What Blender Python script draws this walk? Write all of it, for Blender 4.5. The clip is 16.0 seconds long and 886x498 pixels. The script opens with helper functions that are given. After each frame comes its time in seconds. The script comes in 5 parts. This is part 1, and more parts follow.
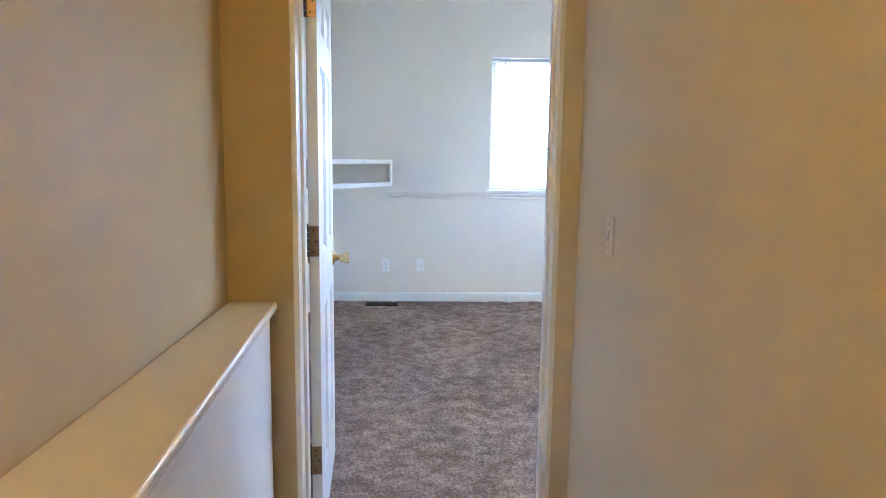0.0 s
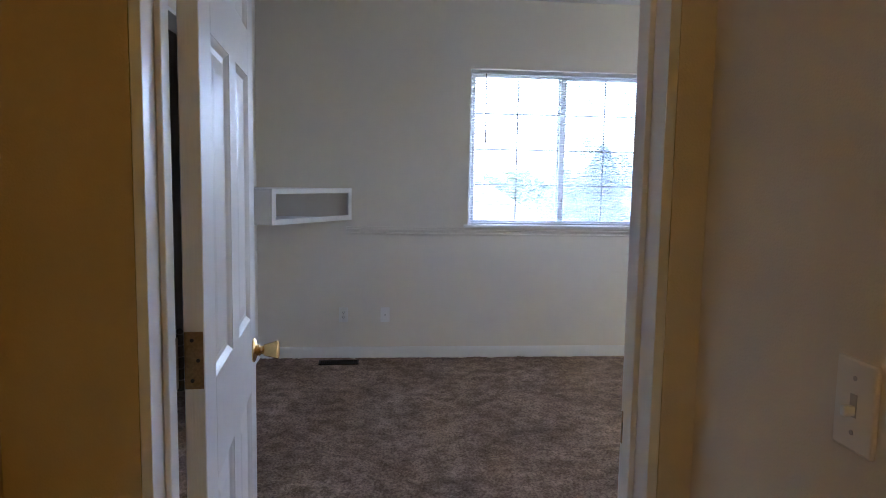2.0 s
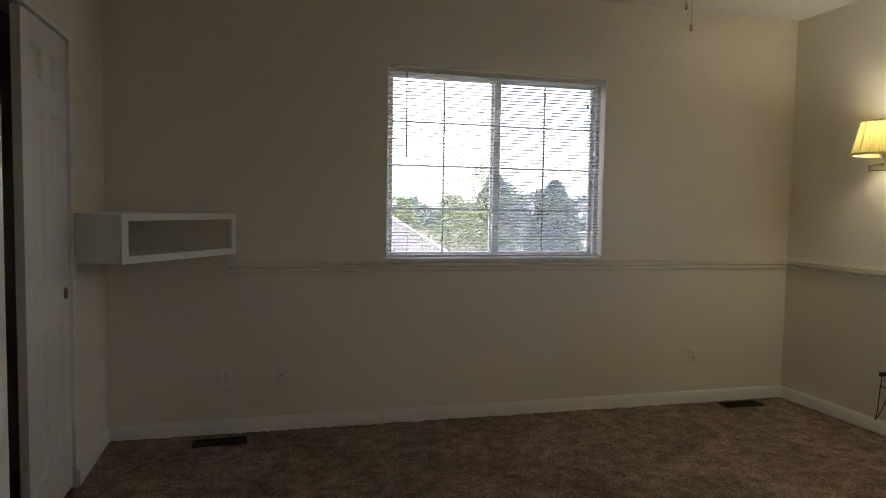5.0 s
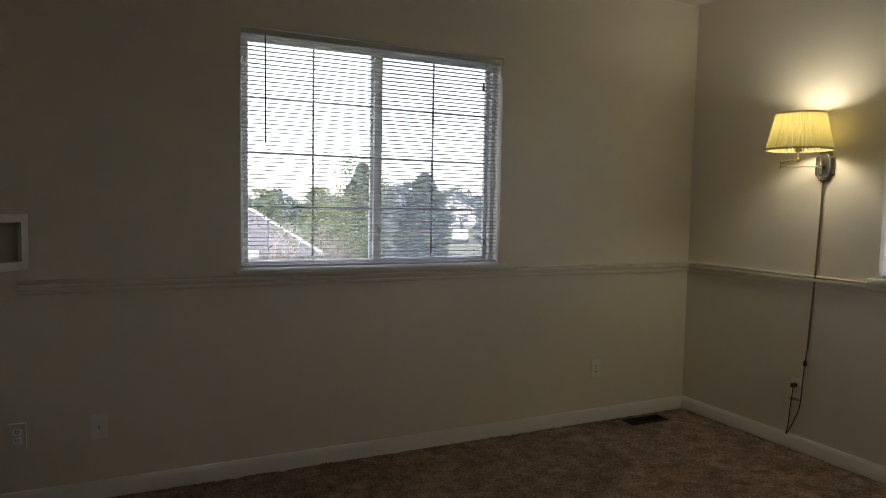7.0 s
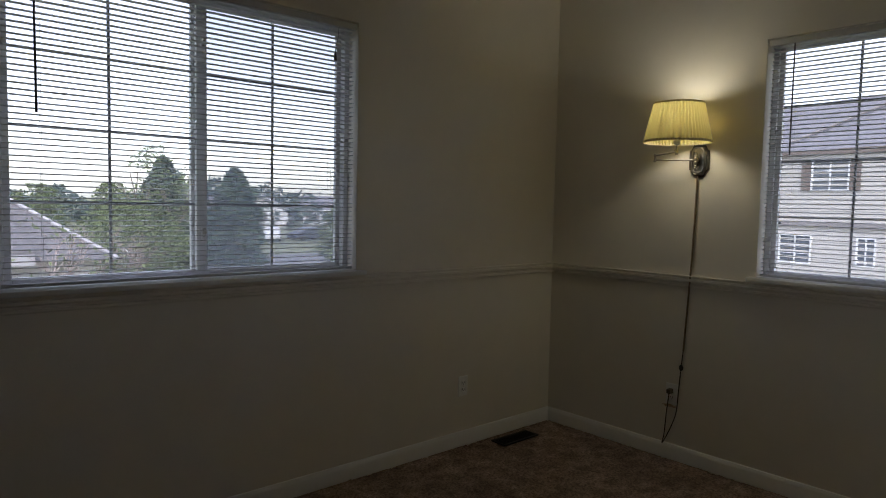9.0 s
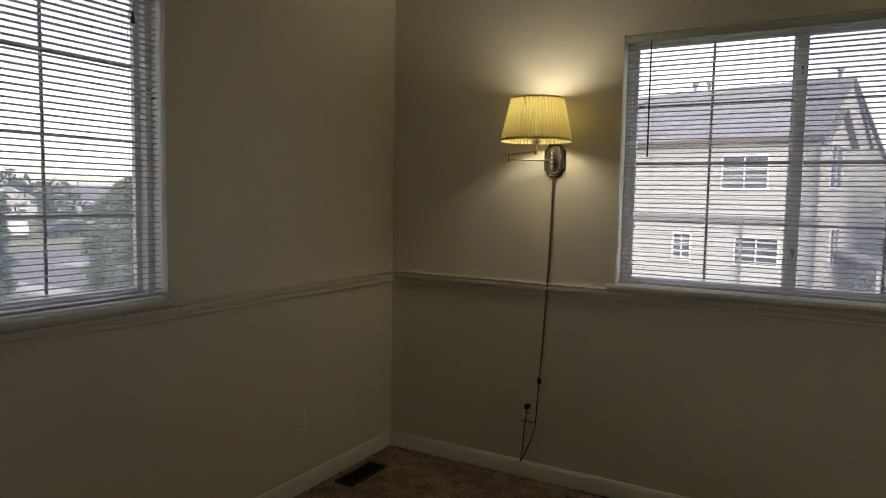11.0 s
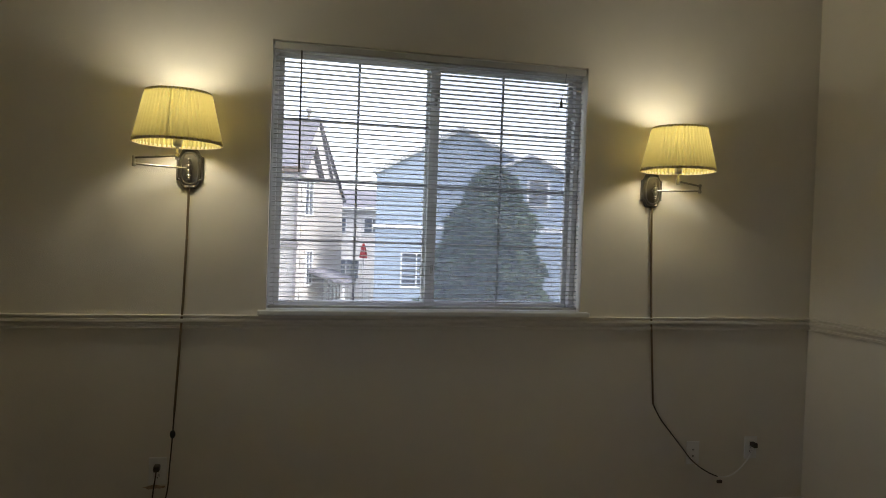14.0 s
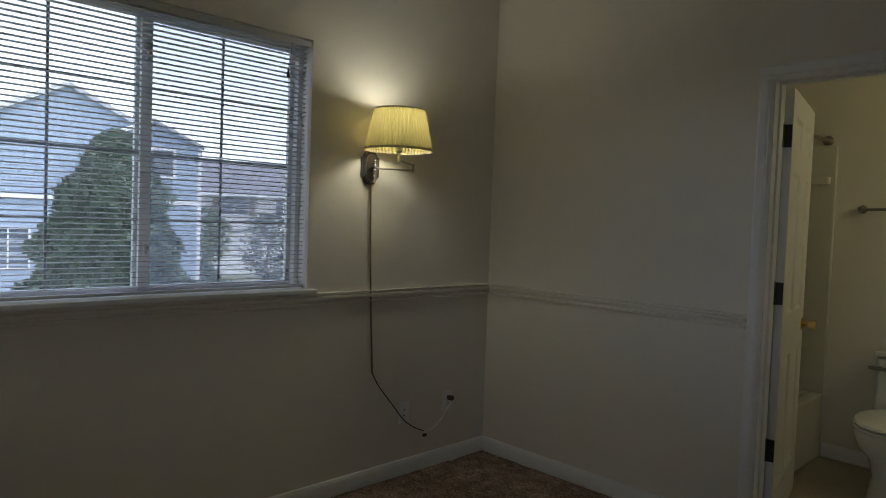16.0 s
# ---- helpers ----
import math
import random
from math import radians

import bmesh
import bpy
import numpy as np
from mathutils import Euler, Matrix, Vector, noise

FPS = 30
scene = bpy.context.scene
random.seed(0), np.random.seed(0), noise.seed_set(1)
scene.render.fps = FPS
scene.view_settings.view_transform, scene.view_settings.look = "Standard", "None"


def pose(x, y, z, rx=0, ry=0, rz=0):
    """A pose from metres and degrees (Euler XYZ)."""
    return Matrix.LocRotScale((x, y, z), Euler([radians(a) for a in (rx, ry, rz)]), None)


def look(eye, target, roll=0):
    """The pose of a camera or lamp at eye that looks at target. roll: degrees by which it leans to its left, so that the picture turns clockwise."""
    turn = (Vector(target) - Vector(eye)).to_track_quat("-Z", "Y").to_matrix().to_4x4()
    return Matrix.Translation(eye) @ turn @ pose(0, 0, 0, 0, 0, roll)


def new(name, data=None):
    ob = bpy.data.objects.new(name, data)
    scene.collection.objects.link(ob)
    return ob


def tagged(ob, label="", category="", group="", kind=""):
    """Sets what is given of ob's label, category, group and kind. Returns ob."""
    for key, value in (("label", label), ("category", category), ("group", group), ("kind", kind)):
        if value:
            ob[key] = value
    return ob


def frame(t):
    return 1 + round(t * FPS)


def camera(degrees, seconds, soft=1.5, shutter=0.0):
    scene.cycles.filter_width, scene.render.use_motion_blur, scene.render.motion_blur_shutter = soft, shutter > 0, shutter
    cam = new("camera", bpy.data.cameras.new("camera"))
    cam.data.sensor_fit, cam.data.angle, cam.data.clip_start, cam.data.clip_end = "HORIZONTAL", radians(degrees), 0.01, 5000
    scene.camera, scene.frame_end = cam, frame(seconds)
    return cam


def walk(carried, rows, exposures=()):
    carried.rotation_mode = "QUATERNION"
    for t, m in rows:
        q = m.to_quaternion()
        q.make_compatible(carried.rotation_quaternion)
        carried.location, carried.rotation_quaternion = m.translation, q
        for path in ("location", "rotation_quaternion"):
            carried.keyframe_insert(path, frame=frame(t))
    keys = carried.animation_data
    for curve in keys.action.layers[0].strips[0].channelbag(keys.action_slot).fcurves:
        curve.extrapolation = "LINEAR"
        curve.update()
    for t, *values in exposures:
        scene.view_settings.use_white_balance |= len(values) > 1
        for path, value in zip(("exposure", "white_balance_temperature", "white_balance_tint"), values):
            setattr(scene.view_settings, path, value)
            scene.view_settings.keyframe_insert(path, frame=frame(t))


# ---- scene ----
cam = camera(66.5, 16.0, soft=0.95)
PATH = [
    (0, (-3.674, -6.294, 1.374), (-3.603, -4.314, 1.099), 0.7),
    (0.5, (-3.726, -6.034, 1.397), (-3.627, -4.054, 1.128), 0.8),
    (1, (-3.724, -5.774, 1.402), (-3.58, -3.796, 1.148), 0.8),
    (1.5, (-3.703, -5.507, 1.41), (-3.532, -3.527, 1.181), 1.0),
    (2, (-3.697, -5.252, 1.41), (-3.515, -3.271, 1.204), 1.0),
    (2.5, (-3.718, -5.019, 1.416), (-3.496, -3.039, 1.236), 0.9),
    (3, (-3.721, -4.823, 1.4), (-3.446, -2.848, 1.246), 0.9),
    (3.2, (-3.713, -4.738, 1.402), (-3.429, -2.764, 1.255), 1.0),
    (5.3, (-3.761, -4.114, 1.382), (-3.186, -2.203, 1.26), 1.0),
    (5.5, (-3.742, -4.045, 1.391), (-3.119, -2.149, 1.264), 1.1),
    (6, (-3.671, -3.842, 1.409), (-2.953, -1.981, 1.274), 1.1),
    (6.5, (-3.598, -3.694, 1.394), (-2.819, -1.857, 1.261), 1.0),
    (7, (-3.589, -3.464, 1.415), (-2.714, -1.671, 1.276), 1.1),
    (7.5, (-3.558, -3.309, 1.415), (-2.546, -1.589, 1.275), 1.2),
    (8, (-3.516, -3.125, 1.384), (-2.401, -1.469, 1.256), 1.2),
    (8.5, (-3.472, -2.933, 1.398), (-2.238, -1.365, 1.265), 1.2),
    (9, (-3.432, -2.773, 1.396), (-2.101, -1.286, 1.262), 1.2),
    (11.5, (-3.19, -2.036, 1.47), (-1.365, -1.232, 1.311), 1.1),
    (12, (-3.167, -1.851, 1.467), (-1.254, -1.29, 1.319), 1.3),
    (12.5, (-3.163, -1.716, 1.409), (-1.186, -1.426, 1.319), 1.7),
    (13, (-3.164, -1.611, 1.396), (-1.167, -1.528, 1.334), 1.8),
    (13.5, (-3.121, -1.494, 1.408), (-1.13, -1.685, 1.36), 1.9),
    (14, (-3.047, -1.395, 1.409), (-1.098, -1.839, 1.368), 1.9),
    (14.5, (-2.989, -1.307, 1.413), (-1.106, -1.979, 1.365), 1.9),
    (15, (-2.935, -1.19, 1.414), (-1.158, -2.106, 1.356), 2.2),
    (15.5, (-2.862, -1.054, 1.409), (-1.253, -2.24, 1.348), 2.1),
    (16, (-2.759, -0.984, 1.404), (-1.331, -2.382, 1.322), 2.1),
]
walk(cam, [(t, look(eye, target, roll)) for t, eye, target, roll in PATH],
     exposures=[(0, 6.5, 4550, 17), (1.5, 5.38, 4800, 22), (3, 4.05, 5800, 23), (5.5, 3.3, 6850, 19), (7, 2.88, 6750, 18), (8.5, 2.22, 6450, 19), (9, 1.97, 6300, 19), (11.5, 2.4, 7250, 18), (12.5, 2.48, 7150, 18), (14.5, 2.42, 6450, 16), (16, 2.2, 6050, 15)])

# ---- world and sun: bright overcast day ----
world = bpy.data.worlds.new("overcast")
scene.world = world
world.use_nodes = True
wn = world.node_tree
wn.nodes.clear()
sky = wn.nodes.new("ShaderNodeTexSky")
sky.sky_type = 'NISHITA'
sky.sun_disc = False
sky.sun_elevation = radians(48)
sky.sun_rotation = radians(218)
sky.air_density = 1.0
sky.dust_density = 1.5
pale = wn.nodes.new("ShaderNodeHueSaturation")
pale.inputs["Hue"].default_value = 0.51
pale.inputs["Saturation"].default_value = 0.55
wbg = wn.nodes.new("ShaderNodeBackground")
wbg.inputs["Strength"].default_value = 0.135
wout = wn.nodes.new("ShaderNodeOutputWorld")
wn.links.new(sky.outputs[0], pale.inputs["Color"])
wn.links.new(pale.outputs[0], wbg.inputs["Color"])
wn.links.new(wbg.outputs[0], wout.inputs["Surface"])

sun = new("sun", bpy.data.lights.new("sun", 'SUN'))
sun.data.energy = 0.5
sun.data.angle = radians(14)
sun.data.color = (1.0, 0.96, 0.9)
sun.matrix_world = look((-30, -38, 54), (0, 0, 0))

LAMP_WATTS = 1.15
HALL_WATTS = 0.235
VANITY_WATTS = 0.5


def bulb_light(name, place, watts, colour, radius=0.03):
    lamp = new(name, bpy.data.lights.new(name, 'POINT'))
    lamp.data.energy = watts
    lamp.data.color = colour
    lamp.data.shadow_soft_size = radius
    lamp.location = place
    return lamp


# ---- materials ----
def material(name, colour, rough=0.6, metal=0.0, var=0.08, scale=6.0, fine=60.0, bump=0.0, bump_scale=200.0,
             spec=0.5, stain=0.0, trans=0.0, random_piece=0.0, stretch=(1, 1, 1)):
    m = bpy.data.materials.new(name)
    m.use_nodes = True
    nt = m.node_tree
    bsdf = nt.nodes["Principled BSDF"]
    tc = nt.nodes.new("ShaderNodeTexCoord")
    mp = nt.nodes.new("ShaderNodeMapping")
    mp.inputs["Scale"].default_value = stretch
    nt.links.new(tc.outputs["Object"], mp.inputs["Vector"])
    n1 = nt.nodes.new("ShaderNodeTexNoise")
    n1.inputs["Scale"].default_value = scale
    n1.inputs["Detail"].default_value = 5
    n2 = nt.nodes.new("ShaderNodeTexNoise")
    n2.inputs["Scale"].default_value = fine
    n2.inputs["Detail"].default_value = 4
    nt.links.new(mp.outputs[0], n1.inputs["Vector"])
    nt.links.new(mp.outputs[0], n2.inputs["Vector"])
    add = nt.nodes.new("ShaderNodeMath")
    add.operation = 'ADD'
    nt.links.new(n1.outputs["Fac"], add.inputs[0])
    nt.links.new(n2.outputs["Fac"], add.inputs[1])
    last = add.outputs[0]
    if random_piece:
        info = nt.nodes.new("ShaderNodeObjectInfo")
        sc = nt.nodes.new("ShaderNodeMath")
        sc.operation = 'MULTIPLY_ADD'
        sc.inputs[1].default_value = random_piece
        nt.links.new(info.outputs["Random"], sc.inputs[0])
        nt.links.new(last, sc.inputs[2])
        last = sc.outputs[0]
    rng = nt.nodes.new("ShaderNodeMapRange")
    rng.inputs["From Min"].default_value = 0.6
    rng.inputs["From Max"].default_value = 1.4 + random_piece
    nt.links.new(last, rng.inputs["Value"])
    mix = nt.nodes.new("ShaderNodeMix")
    mix.data_type = 'RGBA'
    nt.links.new(rng.outputs[0], mix.inputs["Factor"])
    lo = [c * (1 - var - stain) for c in colour]
    hi = [min(1.0, c * (1 + var)) for c in colour]
    mix.inputs["A"].default_value = (*lo, 1)
    mix.inputs["B"].default_value = (*hi, 1)
    nt.links.new(mix.outputs["Result"], bsdf.inputs["Base Color"])
    bsdf.inputs["Metallic"].default_value = metal
    bsdf.inputs["Specular IOR Level"].default_value = spec
    rr = nt.nodes.new("ShaderNodeMapRange")
    rr.inputs["To Min"].default_value = max(0.02, rough - 0.07)
    rr.inputs["To Max"].default_value = min(1.0, rough + 0.07)
    nt.links.new(n1.outputs["Fac"], rr.inputs["Value"])
    nt.links.new(rr.outputs[0], bsdf.inputs["Roughness"])
    if bump:
        nb = nt.nodes.new("ShaderNodeTexNoise")
        nb.inputs["Scale"].default_value = bump_scale
        nb.inputs["Detail"].default_value = 4
        nt.links.new(mp.outputs[0], nb.inputs["Vector"])
        bp = nt.nodes.new("ShaderNodeBump")
        bp.inputs["Strength"].default_value = bump
        bp.inputs["Distance"].default_value = 0.004
        nt.links.new(nb.outputs["Fac"], bp.inputs["Height"])
        nt.links.new(bp.outputs[0], bsdf.inputs["Normal"])
    if trans:
        out = nt.nodes["Material Output"]
        tl = nt.nodes.new("ShaderNodeBsdfTranslucent")
        nt.links.new(mix.outputs["Result"], tl.inputs["Color"])
        ms = nt.nodes.new("ShaderNodeMixShader")
        ms.inputs[0].default_value = trans
        nt.links.new(bsdf.outputs[0], ms.inputs[1])
        nt.links.new(tl.outputs[0], ms.inputs[2])
        nt.links.new(ms.outputs[0], out.inputs["Surface"])
    return m


WALL = material("eggshell wall paint", (0.84, 0.79, 0.69), 0.62, var=0.025, scale=1.3, fine=9, bump=0.25, bump_scale=260, spec=0.3)
# lamp's yellow light is put into both hall paints, deeper on the ledge side
HALLP = material("beige hall paint with lamp tint", (0.73, 0.63, 0.47), 0.6, var=0.03, scale=1.3, fine=9, bump=0.25, bump_scale=260, spec=0.3)
LAMPLITP = material("hall paint with deep lamp tint", (0.6, 0.46, 0.24), 0.6, var=0.03, scale=1.3, fine=9, bump=0.25, bump_scale=260, spec=0.3)
CAPP = material("cream gloss ledge paint", (0.72, 0.62, 0.44), 0.34, var=0.03, scale=2, fine=20)
BANDF = material("cream shade braid", (0.7, 0.6, 0.38), 0.9, var=0.06, fine=200, trans=0.3)
CEIL = material("flat ceiling paint", (0.86, 0.85, 0.82), 0.9, var=0.03, scale=2, fine=40, bump=0.5, bump_scale=120, spec=0.1)
TRIM = material("semi-gloss white trim paint", (0.87, 0.86, 0.83), 0.32, var=0.03, scale=3, fine=25, bump=0.05, bump_scale=90)
DOORP = material("white door paint", (0.8, 0.79, 0.76), 0.33, var=0.025, scale=2, fine=20, bump=0.12, bump_scale=45, stretch=(6, 6, 0.6))
VINYL = material("white vinyl", (0.75, 0.75, 0.74), 0.35, var=0.03, scale=4, fine=40)
BAR = material("grille bar", (0.38, 0.38, 0.4), 0.5, var=0.03)
SLAT = material("blind slat enamel", (0.62, 0.61, 0.585), 0.38, var=0.03, scale=5, fine=50, random_piece=0.2)
CORDM = material("blind ladder cord", (0.7, 0.68, 0.64), 0.8)
WAND = material("tilt wand smoked plastic", (0.12, 0.11, 0.1), 0.25)


def carpet_material():
    m = bpy.data.materials.new("taupe cut-pile carpet")
    m.use_nodes = True
    nt = m.node_tree
    bsdf = nt.nodes["Principled BSDF"]
    tc = nt.nodes.new("ShaderNodeTexCoord")

    def tex(scale, detail, stretch=(1, 1, 1)):
        mp = nt.nodes.new("ShaderNodeMapping")
        mp.inputs["Scale"].default_value = stretch
        n = nt.nodes.new("ShaderNodeTexNoise")
        n.inputs["Scale"].default_value = scale
        n.inputs["Detail"].default_value = detail
        nt.links.new(tc.outputs["Object"], mp.inputs["Vector"])
        nt.links.new(mp.outputs[0], n.inputs["Vector"])
        return n.outputs["Fac"]

    def ramp(value, lo, hi, a, b):
        r = nt.nodes.new("ShaderNodeMapRange")
        r.inputs["From Min"].default_value, r.inputs["From Max"].default_value = lo, hi
        r.inputs["To Min"].default_value, r.inputs["To Max"].default_value = a, b
        nt.links.new(value, r.inputs["Value"])
        return r.outputs[0]

    def times(a, b):
        n = nt.nodes.new("ShaderNodeMath")
        n.operation = 'MULTIPLY'
        nt.links.new(a, n.inputs[0])
        nt.links.new(b, n.inputs[1])
        return n.outputs[0]

    tuft = tex(75, 3)
    lay = tex(11, 4)
    foot = tex(2.2, 3)
    f = times(times(ramp(tuft, 0.34, 0.66, 0.56, 1.38), ramp(lay, 0.36, 0.64, 0.68, 1.27)), ramp(foot, 0.35, 0.65, 0.78, 1.2))
    mix = nt.nodes.new("ShaderNodeMix")
    mix.data_type = 'RGBA'
    mix.inputs["A"].default_value = (0.085, 0.055, 0.043, 1)
    mix.inputs["B"].default_value = (0.61, 0.455, 0.35, 1)
    nt.links.new(ramp(f, 0.1, 1.9, 0.0, 1.0), mix.inputs["Factor"])
    nt.links.new(mix.outputs["Result"], bsdf.inputs["Base Color"])
    bsdf.inputs["Roughness"].default_value = 0.97
    bsdf.inputs["Specular IOR Level"].default_value = 0.05
    bp = nt.nodes.new("ShaderNodeBump")
    bp.inputs["Strength"].default_value = 1.0
    bp.inputs["Distance"].default_value = 0.012
    nt.links.new(tex(85, 4), bp.inputs["Height"])
    nt.links.new(bp.outputs[0], bsdf.inputs["Normal"])
    return m


CARPET = carpet_material()
VINYLF = material("bathroom sheet vinyl", (0.42, 0.36, 0.27), 0.4, var=0.15, scale=5, fine=30)
BRASS = material("worn brass", (0.75, 0.56, 0.24), 0.22, metal=1, var=0.15, scale=30, fine=150)
HINGE = material("tarnished brass hinge", (0.3, 0.2, 0.1), 0.38, metal=1, var=0.3, scale=40, fine=200)
NICKEL = material("brushed nickel", (0.36, 0.34, 0.3), 0.3, metal=1, var=0.12, scale=30, fine=300)
PEWTER = material("brushed pewter", (0.21, 0.195, 0.17), 0.33, metal=1, var=0.15, scale=30, fine=300)
BRONZE = material("brown painted register", (0.02, 0.014, 0.01), 0.62, var=0.2, scale=30)
DARK = material("black plastic", (0.02, 0.02, 0.02), 0.45)
VOID = material("duct interior", (0.012, 0.011, 0.01), 0.8)
IVORY = material("ivory plastic plate", (0.9, 0.885, 0.85), 0.32, var=0.02)
IVORYD = material("aged ivory plastic", (0.45, 0.4, 0.33), 0.5)
SWITCHP = material("yellowed ivory plastic", (0.8, 0.73, 0.6), 0.35, var=0.02)
CORD = material("tan lamp cord", (0.2, 0.14, 0.075), 0.6, var=0.1)
CORDB = material("brown lamp cord", (0.06, 0.04, 0.025), 0.5, var=0.1)
SHADE = material("pleated cream shade fabric", (0.58, 0.5, 0.2), 0.9, var=0.05, scale=12, fine=200, trans=0.25, spec=0.1)
PORCELAIN = material("white porcelain", (0.78, 0.78, 0.75), 0.12, var=0.015)
TUBM = material("almond fibreglass surround", (0.72, 0.7, 0.62), 0.22, var=0.03)
# bedroom wall colour at about 0.6: the closet's shade is in the paint
CLOSETIN = material("shade-darkened closet wall paint", (0.5, 0.47, 0.42), 0.8, var=0.05)
STUCCO = material("beige lap siding", (0.49, 0.462, 0.425), 0.8, var=0.06, scale=0.6, fine=6)
PALES = material("pale weathered siding", (0.62, 0.6, 0.58), 0.8, var=0.06, scale=0.6, fine=6)
TRIMTAN = material("grey-brown house trim", (0.24, 0.22, 0.215), 0.7, var=0.1)
BLUES = material("slate blue siding", (0.3, 0.37, 0.45), 0.75, var=0.06, scale=0.6, fine=5)
ROOFM = material("weathered asphalt shingle", (0.19, 0.185, 0.205), 0.9, var=0.25, scale=1.5, fine=14, bump=0.8, bump_scale=9)
ROOFD = material("grey-brown shingle", (0.13, 0.122, 0.125), 0.9, var=0.25, scale=1.5, fine=14, bump=0.8, bump_scale=9)
ROOFG = material("pale grey asphalt shingle", (0.36, 0.37, 0.39), 0.9, var=0.22, scale=1.5, fine=14, bump=0.8, bump_scale=9)
GREYT = material("weathered grey trim", (0.36, 0.35, 0.36), 0.7, var=0.1)
WHITEH = material("white house trim", (0.75, 0.75, 0.75), 0.6, var=0.05)
SHUT = material("brown shutter", (0.15, 0.115, 0.095), 0.7, var=0.1)
GRASS = material("spring lawn and dirt", (0.16, 0.17, 0.1), 0.95, var=0.4, scale=0.15, fine=3)
ASPH = material("pale worn asphalt", (0.16, 0.16, 0.165), 0.9, var=0.2, scale=0.4, fine=10)
CONC = material("concrete walk", (0.42, 0.41, 0.39), 0.9, var=0.12, scale=0.6, fine=9)
BARK = material("grey brown bark", (0.14, 0.11, 0.09), 0.95, var=0.3, scale=6)
LEAFD = material("dark juniper foliage", (0.06, 0.095, 0.05), 0.8, var=0.6, scale=1.2, fine=8, trans=0.15)
LEAFG = material("fresh green foliage", (0.115, 0.145, 0.06), 0.8, var=0.4, scale=1.2, fine=8, trans=0.25)
LEAFB = material("blue green pine needles", (0.045, 0.07, 0.06), 0.8, var=0.4, scale=1.2, fine=8, trans=0.1)
TWIG = material("bare twig", (0.27, 0.22, 0.2), 0.95, var=0.3, scale=5)
REDM = material("red fabric", (0.55, 0.03, 0.03), 0.8, var=0.1)
CARW = material("white car paint", (0.7, 0.7, 0.7), 0.2)
CARD = material("dark car paint", (0.05, 0.055, 0.07), 0.2)
TYRE = material("tyre rubber", (0.02, 0.02, 0.02), 0.85)


def glass_material(name, tint, clear):
    m = bpy.data.materials.new(name)
    m.use_nodes = True
    nt = m.node_tree
    nt.nodes.clear()
    out = nt.nodes.new("ShaderNodeOutputMaterial")
    tr = nt.nodes.new("ShaderNodeBsdfTransparent")
    tr.inputs["Color"].default_value = (*tint, 1)
    gl = nt.nodes.new("ShaderNodeBsdfGlossy")
    gl.inputs["Roughness"].default_value = 0.02
    ms = nt.nodes.new("ShaderNodeMixShader")
    ms.inputs[0].default_value = 1 - clear
    nt.links.new(tr.outputs[0], ms.inputs[1])
    nt.links.new(gl.outputs[0], ms.inputs[2])
    # pale translucent mix paints window glare into the pane as uneven haze
    glare_veil = nt.nodes.new("ShaderNodeBsdfTranslucent")
    glare_veil.inputs["Color"].default_value = (0.85, 0.87, 0.9, 1)
    spots = nt.nodes.new("ShaderNodeTexNoise")
    spots.inputs["Scale"].default_value = 5.0
    amount = nt.nodes.new("ShaderNodeMapRange")
    amount.inputs["To Min"].default_value, amount.inputs["To Max"].default_value = 0.0, 0.035
    nt.links.new(spots.outputs["Fac"], amount.inputs["Value"])
    veiled = nt.nodes.new("ShaderNodeMixShader")
    nt.links.new(amount.outputs[0], veiled.inputs[0])
    nt.links.new(ms.outputs[0], veiled.inputs[1])
    nt.links.new(glare_veil.outputs[0], veiled.inputs[2])
    nt.links.new(veiled.outputs[0], out.inputs["Surface"])
    return m


GLASS = glass_material("clear window glass", (0.95, 0.97, 0.97), 0.93)
DARKGLASS = material("far window glass", (0.07, 0.085, 0.11), 0.08, var=0.3, scale=2)


def screen_material():
    m = bpy.data.materials.new("fibreglass insect screen")
    m.use_nodes = True
    nt = m.node_tree
    nt.nodes.clear()
    out = nt.nodes.new("ShaderNodeOutputMaterial")
    tl = nt.nodes.new("ShaderNodeBsdfTranslucent")
    tl.inputs["Color"].default_value = (0.22, 0.25, 0.33, 1)
    df = nt.nodes.new("ShaderNodeBsdfDiffuse")
    df.inputs["Color"].default_value = (0.1, 0.105, 0.12, 1)
    thread = nt.nodes.new("ShaderNodeMixShader")
    nt.links.new(tl.outputs[0], thread.inputs[1])
    nt.links.new(df.outputs[0], thread.inputs[2])
    tr = nt.nodes.new("ShaderNodeBsdfTransparent")
    ms = nt.nodes.new("ShaderNodeMixShader")
    ms.inputs[0].default_value = 0.27
    nt.links.new(tr.outputs[0], ms.inputs[1])
    nt.links.new(thread.outputs[0], ms.inputs[2])
    nt.links.new(ms.outputs[0], out.inputs["Surface"])
    return m


SCREEN = screen_material()


def bulb_material(name="lit frosted bulb", glow=(1.0, 0.8, 0.5), strength=2):
    m = bpy.data.materials.new(name)
    m.use_nodes = True
    b = m.node_tree.nodes["Principled BSDF"]
    b.inputs["Base Color"].default_value = (0.9, 0.85, 0.7, 1)
    b.inputs["Emission Color"].default_value = (*glow, 1)
    b.inputs["Emission Strength"].default_value = strength
    return m


BULB = bulb_material()
DOME = bulb_material("amber glass dome", (1.0, 0.55, 0.12), 0.35)


